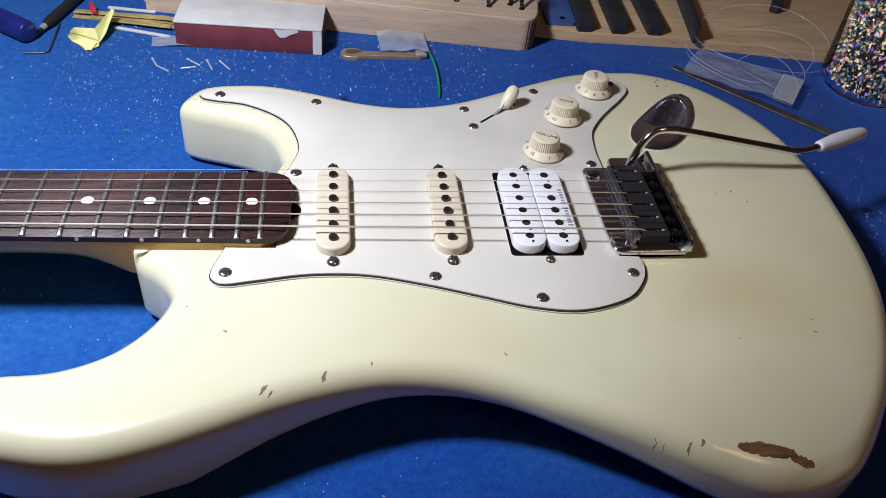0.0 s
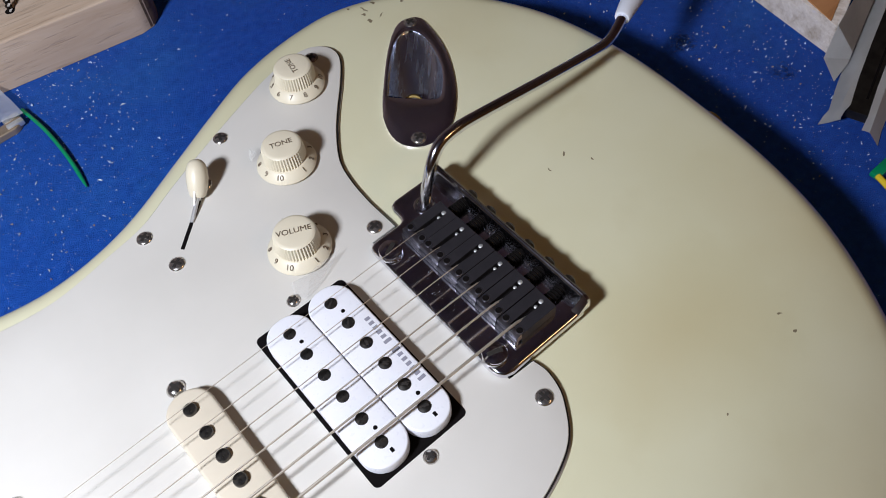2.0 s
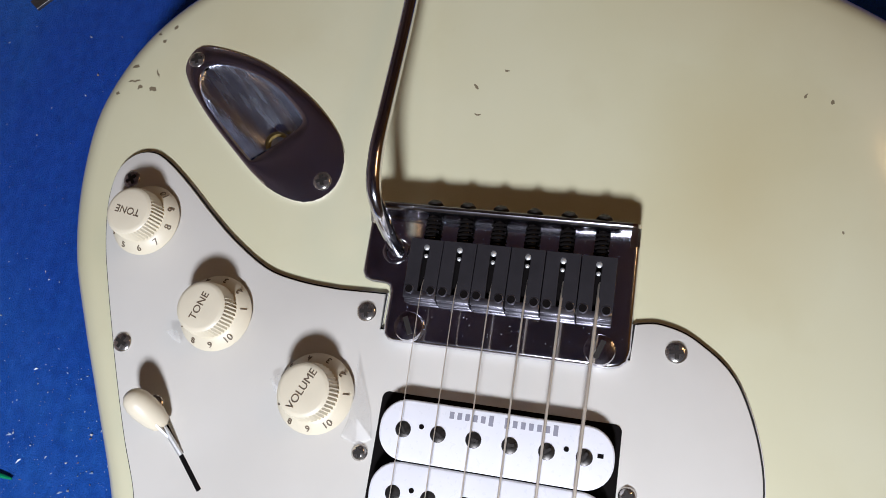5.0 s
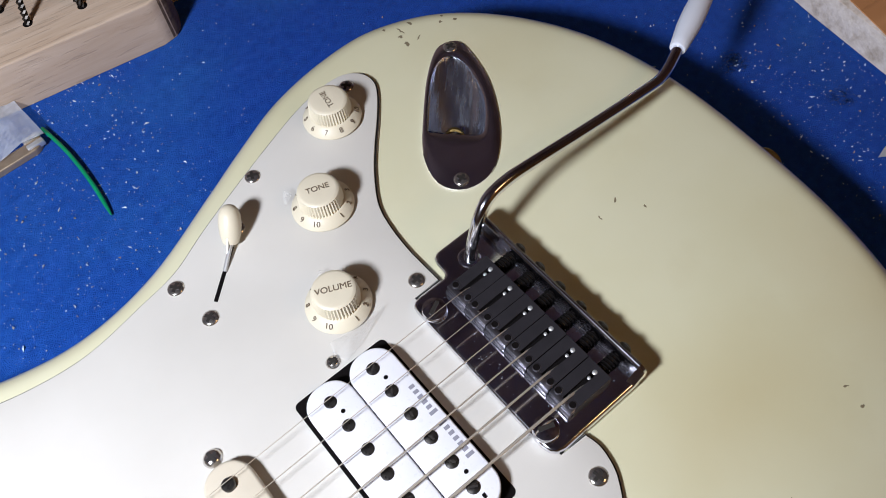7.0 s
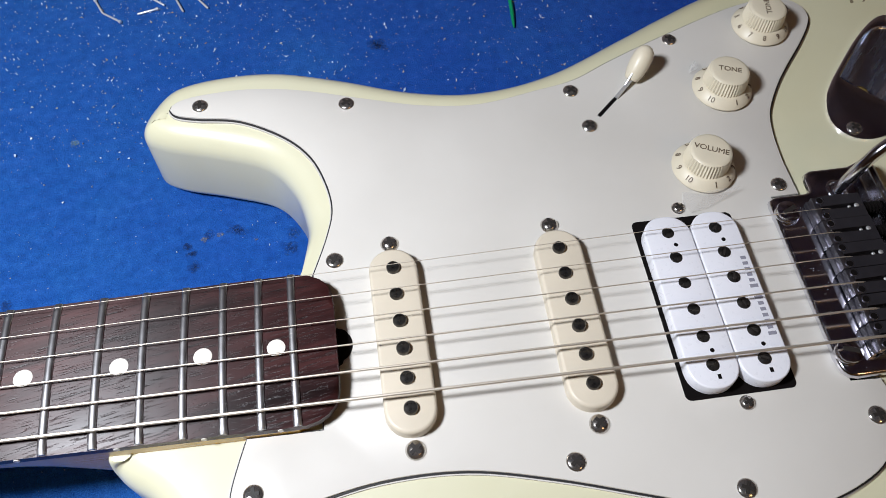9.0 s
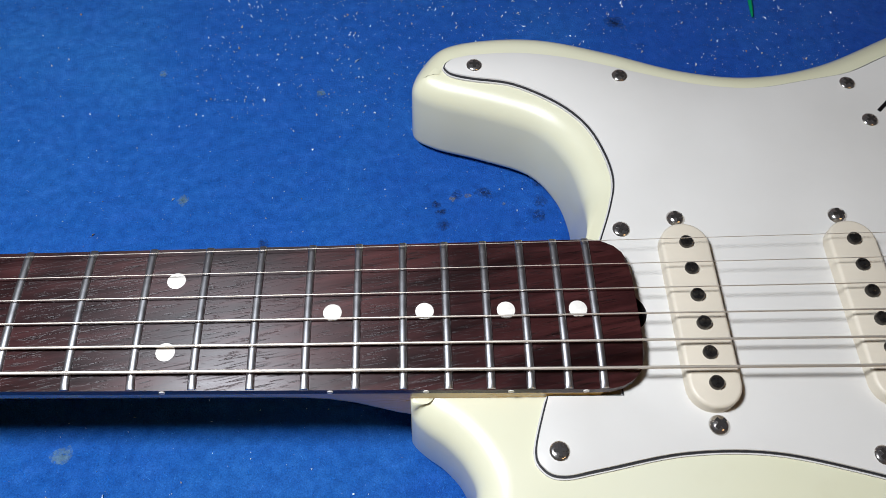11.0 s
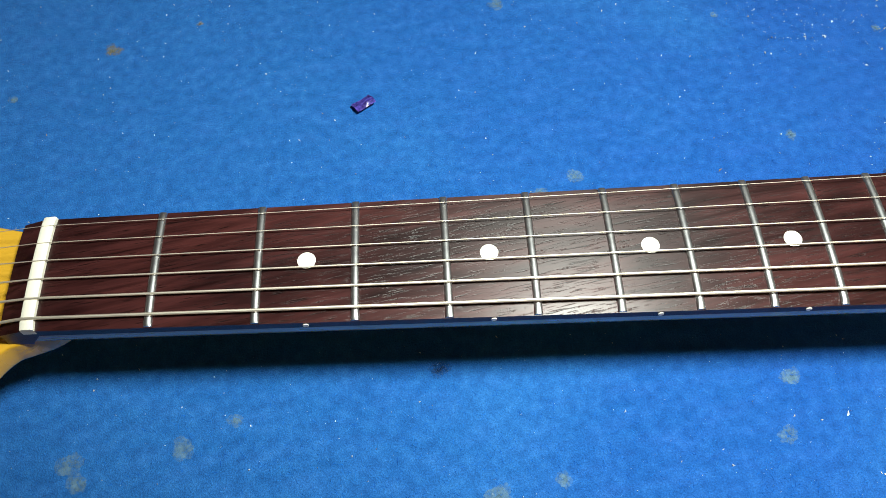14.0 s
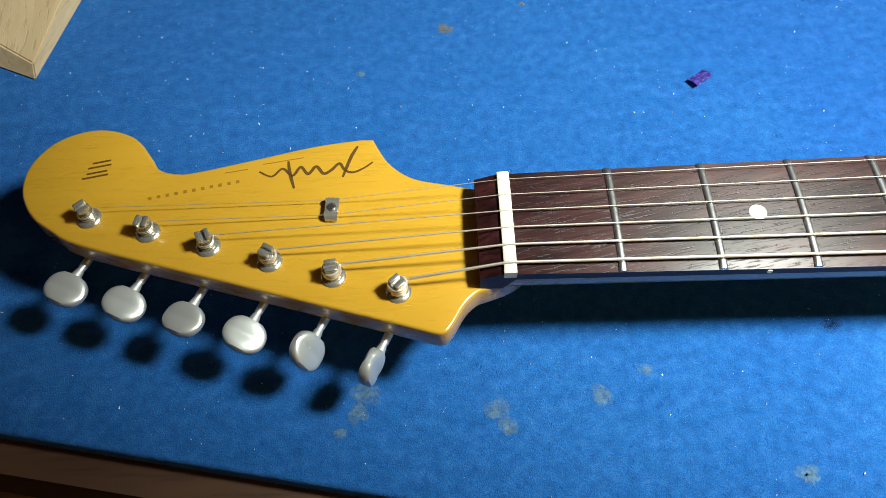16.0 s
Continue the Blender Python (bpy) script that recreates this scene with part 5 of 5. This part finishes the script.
tagged(part("red_clip", box(4 * mm, 15 * mm, 4 * mm, bevel=1 * mm), RED, at=ground(296, 309, 22, 7)), "small red plastic clip among strips", "clip")

# zip bag with coiled line, and a steel strip under it
tagged(part("steel_strip", plate([np.array(p) * mm for p in ((779, 249), (835, 193), (884, 145), (890.5, 150), (840, 199.5), (783, 254))], 0.4 * mm, 2.0 * mm, 0.3 * mm), STRIP), "narrow grey steel strip lying on blue carpet", "steel strip")
bag = tagged(part("zip_bag", crumpled(92, 48, 7, 6, 14), BAG, at=ground(836, 232, -36, 2)), "clear plastic zip bag on blue carpet", "plastic bag")
part("seal", box(1.6 * mm, 42 * mm, 0.6 * mm, (29 * mm, 0, 6.5 * mm)), FLAP, bag)
part("end_flap", box(16 * mm, 47 * mm, 0.4 * mm, (38 * mm, 0, 5.8 * mm)), FLAP, bag, "milky end flap")
for cx, cy, rx, ry, z, turn in ((855, 228, 21, 33, 8, 10), (850, 262, 60, 46, 10, 15), (868, 275, 66, 58, 16, 40), (842, 246, 50, 40, 6, -20)):
    loop = [Matrix.Rotation(radians(turn), 3, "Z") @ Vector((rx * math.cos(a), ry * math.sin(a), z + 4 * math.sin(2 * a + cx))) + Vector((cx, cy, 3)) for a in np.linspace(0, 2 * math.pi, 49)]
    tagged(part("nylon_line_coil", tube([p * mm for p in loop], 0.32 * mm, 6), LINE), "loop of clear nylon line over a plastic bag", "nylon line", "loops of clear line")

# jar of glitter
jar_at = ground(948, 228)
jar = thing("glitter_jar", "glass jar full of multicoloured glitter on blue carpet", "jar", jar_at)
glass = part("glass", lathe([(r * mm, z * mm) for r, z in ((30, 0.3), (36, 1.5), (39.5, 6), (40, 14), (40, 96), (36, 106), (36, 116), (34, 116), (34, 106), (37.6, 95), (37.6, 13), (34, 5), (28, 4))], 48), GLASS, jar, "clear glass")
glass.visible_shadow = False
bm, rng = bmesh.new(), random.Random(9)
for i in range(5200):
    a, z = rng.random() * 2 * math.pi, 6 + rng.random() * 84
    rad = 36.6 - rng.random() * 2.0 - (3.5 if z < 10 else 0)
    c = Vector((rad * math.cos(a), rad * math.sin(a), z)) * mm
    m = Euler((rng.random() * 6, rng.random() * 6, rng.random() * 6)).to_matrix()
    s = (0.7 + rng.random() * 0.8) * mm
    bm.faces.new([bm.verts.new(c + m @ Vector(p) * s) for p in ((-1, -0.7, 0), (1, -0.7, 0), (1, 0.7, 0), (-1, 0.7, 0))])
tagged(part("glitter", bm, GLITTER, jar, "multicoloured glitter flakes"), kind="stuff")
part("glitter_core", lathe([(r * mm, z * mm) for r, z in ((26, 5), (33, 8), (34.5, 14), (34.5, 88), (20, 90))], 32), DARK_METAL, jar, "dark packed filling")

# chipboard slab with a plastic tub
slab = thing("chipboard_offcut", "orange veneered chipboard offcut with raw speckled edges", "board", ground(931, 147))
corner = [np.array(p) * mm for p in ((0, 0), (-17, -95), (-24, -145), (70, -110), (330, -20), (330, 330), (300, 285))]
part("core", plate(corner, 0.3 * mm, 18 * mm, 0.6 * mm, steps=2), CHIPBOARD, slab, "raw speckled chipboard core")
part("veneer", plate(inset(ccw(corner), 6 * mm), 18.0 * mm, 18.6 * mm), VENEER, slab, "orange wood veneer")
tub = thing("plastic_tub", "milky plastic tub of yellow paste on chipboard", "tub", ground(964, 95, -5, 18.8))
part("tub_wall", plate(rounded_bar(0, 0, 74, 44, 7), 0, 24 * mm, 0.4 * mm, 3 * mm), TUB, tub, "milky plastic wall")
part("paste", plate(rounded_bar(0, 0, 72, 42, 6), 1.0 * mm, 17 * mm), WAX, tub, "yellow paste")
part("lid", plate(rounded_bar(0, 0, 83, 53, 9), 23.5 * mm, 28 * mm, 1.2 * mm, 0.8 * mm), TUB, tub, "milky plastic lid")
label_disc = part("green_label", plate(rounded_bar(4, 0, 66, 42, 12), 0, 0.2 * mm), GREEN, tub, "green printed label", pose(0, 0, 28.05 * mm))
part("white_band", box(9 * mm, 36 * mm, 0.2 * mm, (-18 * mm, 0, 0.3 * mm)), CARD_WHITE, label_disc)

# taped metal channel and cable ties
chan = thing("metal_channel", "grey metal channel wrapped with white masking tape", "metal channel", ground(868, -36, 20))
part("channel", plate([np.array(p) * mm for p in ((9, -9), (110, -9), (110, 6), (9, 6))], 1.5 * mm, 6.5 * mm, 0.6 * mm), DARK_METAL, chan, "dark grey folded metal")
# Black strip on the metal's top paints shade for a groove that isn't cut.
part("groove_shade", box(80 * mm, 1.1 * mm, 0.3 * mm, (60 * mm, -2.6 * mm, 6.55 * mm)), SHADE_BLACK, chan)


def tape(lines):
    """A thin band through cross lines of points."""
    bm = bmesh.new()
    rows = [[bm.verts.new(Vector(p) * mm) for p in line] for line in lines]
    for a, b in zip(rows, rows[1:]):
        for i in range(len(a) - 1):
            bm.faces.new((a[i], a[i + 1], b[i + 1], b[i]))
    bmesh.ops.solidify(bm, geom=bm.faces[:], thickness=0.25 * mm)
    return bm


part("tape_strip", tape([((u, 12.6 + w, 0.8 + e), (u + 0.6, 9.5, 4.0 + e), (u + 1.5, 6.6 - w, 7.0), (u + 2, 4.6 + w, 7.1)) for u, w, e in ((-1, 1.2, -0.3), (5, 0.4, 0.2), (10, -1.0, 0.6), (17, -0.6, 0.2), (30, 0, 0.2), (60, 0.3, 0.1), (110, 0, 0))]), TAPE, chan, "white masking tape")
part("tape_strip", tape([((u, -5.2 + w, 7.1), (u, -8.6, 7.2), (u, -9.4, 6.4), (u, -14.5 - w, 0.8)) for u, w in ((-2, 0.3), (8, -0.3), (30, 0.2), (110, 0))]), TAPE, chan, "white masking tape")
part("tape_tail", tape([((31, 14.4, 0.8), (44, 11.6, 3.4)), ((44, 23.5, 2), (47, 11.6, 3.8)), ((50, 23.6, 19.2), (52, 11.6, 4.2)), ((71, 21.8, 19.4), (75, 11.6, 4.5)), ((110, 20, 19.4), (110, 11.6, 5))]), TAPE, chan, "white masking tape")
tie = thing("cable_tie", "green and yellow nylon cable ties on blue carpet", "cable tie", ground(856, -61))
part("green_tie", box(14 * mm, 5 * mm, 3 * mm, (4 * mm, 1 * mm, 1.8 * mm), 0.7 * mm), GREEN, tie, "green tie head")
part("yellow_tie", tube([Vector(p) * mm for p in ((-2, 0, 2.4), (-8, -20, 2), (-18, -50, 2))], 1.5 * mm, 8), YELLOW, tie, "yellow tie strap")

# sawn wedge near the head
bm = bmesh.new()
rings(bm, [[Vector(p) * mm for p in ((-223, 126, 0.3), (-200, 225, 0.3), (-300, 260, 0.3), (-330, 176, 0.3))], [Vector(p) * mm for p in ((-221, 129, 9), (-199, 225, 22), (-300, 260, 24), (-322, 192, 22))]])
bmesh.ops.bevel(bm, geom=bm.edges[:], offset=0.8 * mm, segments=2, affect="EDGES")
tagged(part("wood_wedge", bm, PINE_END), "sawn pale pine wedge lying on blue carpet", "wood block")

# flake of purple foil
tagged(part("purple_foil_flake", crumpled(10, 6, 21, 5.5, 4), FOIL, at=ground(101, 109, 35)), "crumpled purple foil flake on blue carpet", "foil")

# dried spots and scuffs on the carpet
def smudges(spots, seed):
    """Soft-edged spots, each of many small overlapping patches."""
    bm, rng = bmesh.new(), random.Random(seed)
    for n, (x, y, r) in enumerate(spots):
        for k in range(7):
            a, d, s = k * 0.9 + rng.random() * 0.5, r * (0.2 + 0.5 * rng.random()), r * rng.uniform(0.35, 0.65)
            lift = 0.12 + 0.05 * k + 0.007 * (n % 7)
            cx, cy = x + d * math.cos(a), y + 0.85 * d * math.sin(a)
            bm.faces.new([bm.verts.new(((cx + s * rng.uniform(0.6, 1.2) * math.cos(b)) * mm, (cy + s * rng.uniform(0.6, 1.2) * math.sin(b)) * mm, lift * mm)) for b in np.linspace(0, 6.283, 13)[:12]])
    return bm


SPOTS = [(264, -30, 4.2), (257, -52, 4.0), (193, 66, 4.6), (177, 58, 4.2), (293, 83, 3.2), (167, 170, 4.5), (274, 157, 2.6), (-7, -50, 6), (-3, -57, 4.5), (34, -46, 4.5), (53, -36, 3.0), (149, -69, 5.5),
         (173, -64, 3.5), (-62, 122, 3.2), (-57, -42, 6.5), (-60, -49, 5), (-67, -57, 3), (106, -79, 5), (351, 144, 2.6), (388, -51, 3)]
tagged(part("dried_glue_spots", smudges(SPOTS, 3), STAIN), "pale grey dried glue spots on blue carpet", "stain", kind="stuff")
tagged(part("yellow_glue_spots", smudges([(412, 82, 1.6), (419, 83.5, 1.8), (-20, 150, 5), (60, 185, 3), (20, 165, 2), (435, 79, 1)], 5), OLD_GLUE), "yellowish dried glue spots on blue carpet", "stain", kind="stuff")
tagged(part("dark_scuffs", smudges([(405, 79, 3), (407, 75, 3), (408, 68, 3.2), (427, 85, 4), (414, 84, 3), (451, 80, 4), (450, 72, 4.5), (452, 90, 4), (860, 60, 9), (880, 10, 8), (500, 190, 6), (130, -20, 4), (330, 60, 3)], 7), SCUFF), "dark scuffs on blue carpet", "stain", kind="stuff")

# loose fibres of the felt
rng, verts, faces = random.Random(29), [], []
for i in range(42000):
    x, y = (rng.uniform(-330, 560), rng.uniform(-170, 300)) if i < 34000 else (rng.uniform(560, 960), rng.uniform(-200, 300))
    if y < -0.196 * (x + 208) - 47:
        continue
    a, l, w = rng.random() * 6.283, rng.uniform(0.6, 1.7), rng.uniform(0.05, 0.1)
    c, s = math.cos(a), math.sin(a)
    k = len(verts)
    verts += [((x - c * l - s * w) * mm, (y - s * l + c * w) * mm, 0.05 * mm), ((x - c * l + s * w) * mm, (y - s * l - c * w) * mm, 0.05 * mm), ((x + c * l) * mm, (y + s * l) * mm, rng.uniform(0.1, 0.6) * mm)]
    faces.append((k, k + 1, k + 2))
me = bpy.data.meshes.new("felt_fibres")
me.from_pydata(verts, [], faces)
me.materials.append(FIBRE)
tagged(place("felt_fibres", me), "loose blue fibres of the felt carpet", "carpet fibres", kind="stuff")

# bits of clear tape by the knobs
def tape_shard(rim, peak):
    """A folded scrap of clear tape: a rim of points and a raised fold."""
    bm = bmesh.new()
    top = bm.verts.new(Vector(peak) * mm)
    vs = [bm.verts.new(Vector(p) * mm) for p in rim]
    for a, b in zip(vs, vs[1:] + vs[:1]):
        bm.faces.new((a, b, top))
    bmesh.ops.solidify(bm, geom=bm.faces[:], thickness=0.08 * mm)
    return bm


for rim, peak in ((((631, 46.6, 51), (626, 44.4, 50), (617, 40.4, 48.3), (609, 38.6, 48.2), (606.4, 43, 48.2), (608.3, 48.6, 48.3), (614, 46.6, 49.6), (622, 46, 51.5)), (614.5, 43.4, 51.6)),
                  (((624.8, 71.6, 49.5), (622.4, 74.2, 50.5), (619.2, 73.2, 48.3), (616.5, 70.4, 48.2), (620, 70.2, 49.5)), (621, 72.4, 50.8)),
                  (((634, 110.2, 50), (632.6, 113.4, 51), (630.6, 112, 48.3), (629.4, 108.6, 48.2), (632, 109, 49)), (631.6, 111, 50.6))):
    tagged(part("clear_tape_scrap", tape_shard(rim, peak), CLEAR_TAPE, crease=10), "crumpled clear tape scrap against a knob on the pickguard", "tape", "tape scraps by the knobs")

# dust on the bridge
bm, rng = bmesh.new(), random.Random(23)
for i in range(150):
    if i < 60:
        x, y, z = rng.uniform(641.5, 651), rng.uniform(-33, 37), 51.06
    elif i < 115:
        x, y, z = rng.uniform(673, 679), rng.uniform(-32, 46), 51.2
    else:
        x, y, z = rng.uniform(651.5, 655), rng.uniform(-29, 33), rng.choice((53.9, 56.9))
    r = rng.uniform(0.09, 0.24)
    vs = [bm.verts.new(Vector((x + dx * r, y + dy * r, z + dz * r)) * mm) for dx, dy, dz in ((-1, -0.6, 0), (1, -0.5, 0), (0, 1, 0), (0.1, 0, 0.9))]
    for f in ((0, 1, 3), (1, 2, 3), (0, 3, 2), (0, 2, 1)):
        bm.faces.new([vs[k] for k in f])
tagged(part("bridge_dust", bm, CRUMBS, at=guitar.matrix_basis), "pale dust specks on the chrome bridge", "dust", kind="stuff")

# crumbs and fibres
bm, rng = bmesh.new(), random.Random(11)
for i in range(12500):
    if i >= 8200:
        x, y = rng.uniform(-300, 560), rng.uniform(-150, 290)
    elif i >= 4600:
        x, y = 290 + 330 * rng.random() ** 1.1, 300 - 170 * rng.random() ** 1.3
    elif i < 1600:
        x, y = rng.gauss(430, 130), rng.gauss(245, 55)
    elif i < 2800:
        x, y = rng.gauss(880, 30), rng.gauss(0, 60)
    else:
        x, y = rng.uniform(-300, 1000), rng.uniform(-240, 300)
    if y < -0.196 * (x + 208) - 44:
        continue
    s = (0.18 + 0.75 * rng.random() ** 5) * (0.85 if 2800 <= i < 4600 else 1.0) * (0.62 if i >= 8200 else 1.05 if i >= 4600 else 1.0)
    c, m = Vector((x, y, 0.35)), Euler((rng.random() * 6, rng.random() * 6, rng.random() * 6)).to_matrix()
    long = 1 + 1.0 * rng.random() ** 4
    vs = [bm.verts.new((c + m @ Vector(p) * s) * mm) for p in ((-long, 0, 0), (long, 0.1, 0), (0, 1.1, 0.1), (0.1, 0.3, 0.9))]
    for f in ((0, 1, 2), (0, 1, 3), (1, 2, 3), (0, 2, 3)):
        bm.faces.new([vs[k] for k in f])
tagged(part("carpet_crumbs", bm, CRUMBS), "pale crumbs and shavings scattered on blue carpet", "debris", kind="stuff")

# frayed fibres along the carpet's cut edge
bm, rng = bmesh.new(), random.Random(17)
for i in range(1500):
    x = rng.uniform(-420, 260)
    y = -50 - 0.1963 * (x + 208)
    z = rng.uniform(-9, -0.3)
    d = Vector((rng.uniform(-1.2, 1.2), -rng.uniform(0.6, 2.4), rng.uniform(-1.2, 1.6)))
    p = Vector((x, y + 0.6, z))
    w = Vector((0.16, 0.05, 0.1))
    bm.faces.new([bm.verts.new(q * mm) for q in (p - w, p + w, p + d)])
tagged(part("carpet_fringe", bm, CARPET), "frayed blue fibres along the carpet's cut edge", "carpet fringe", kind="stuff")
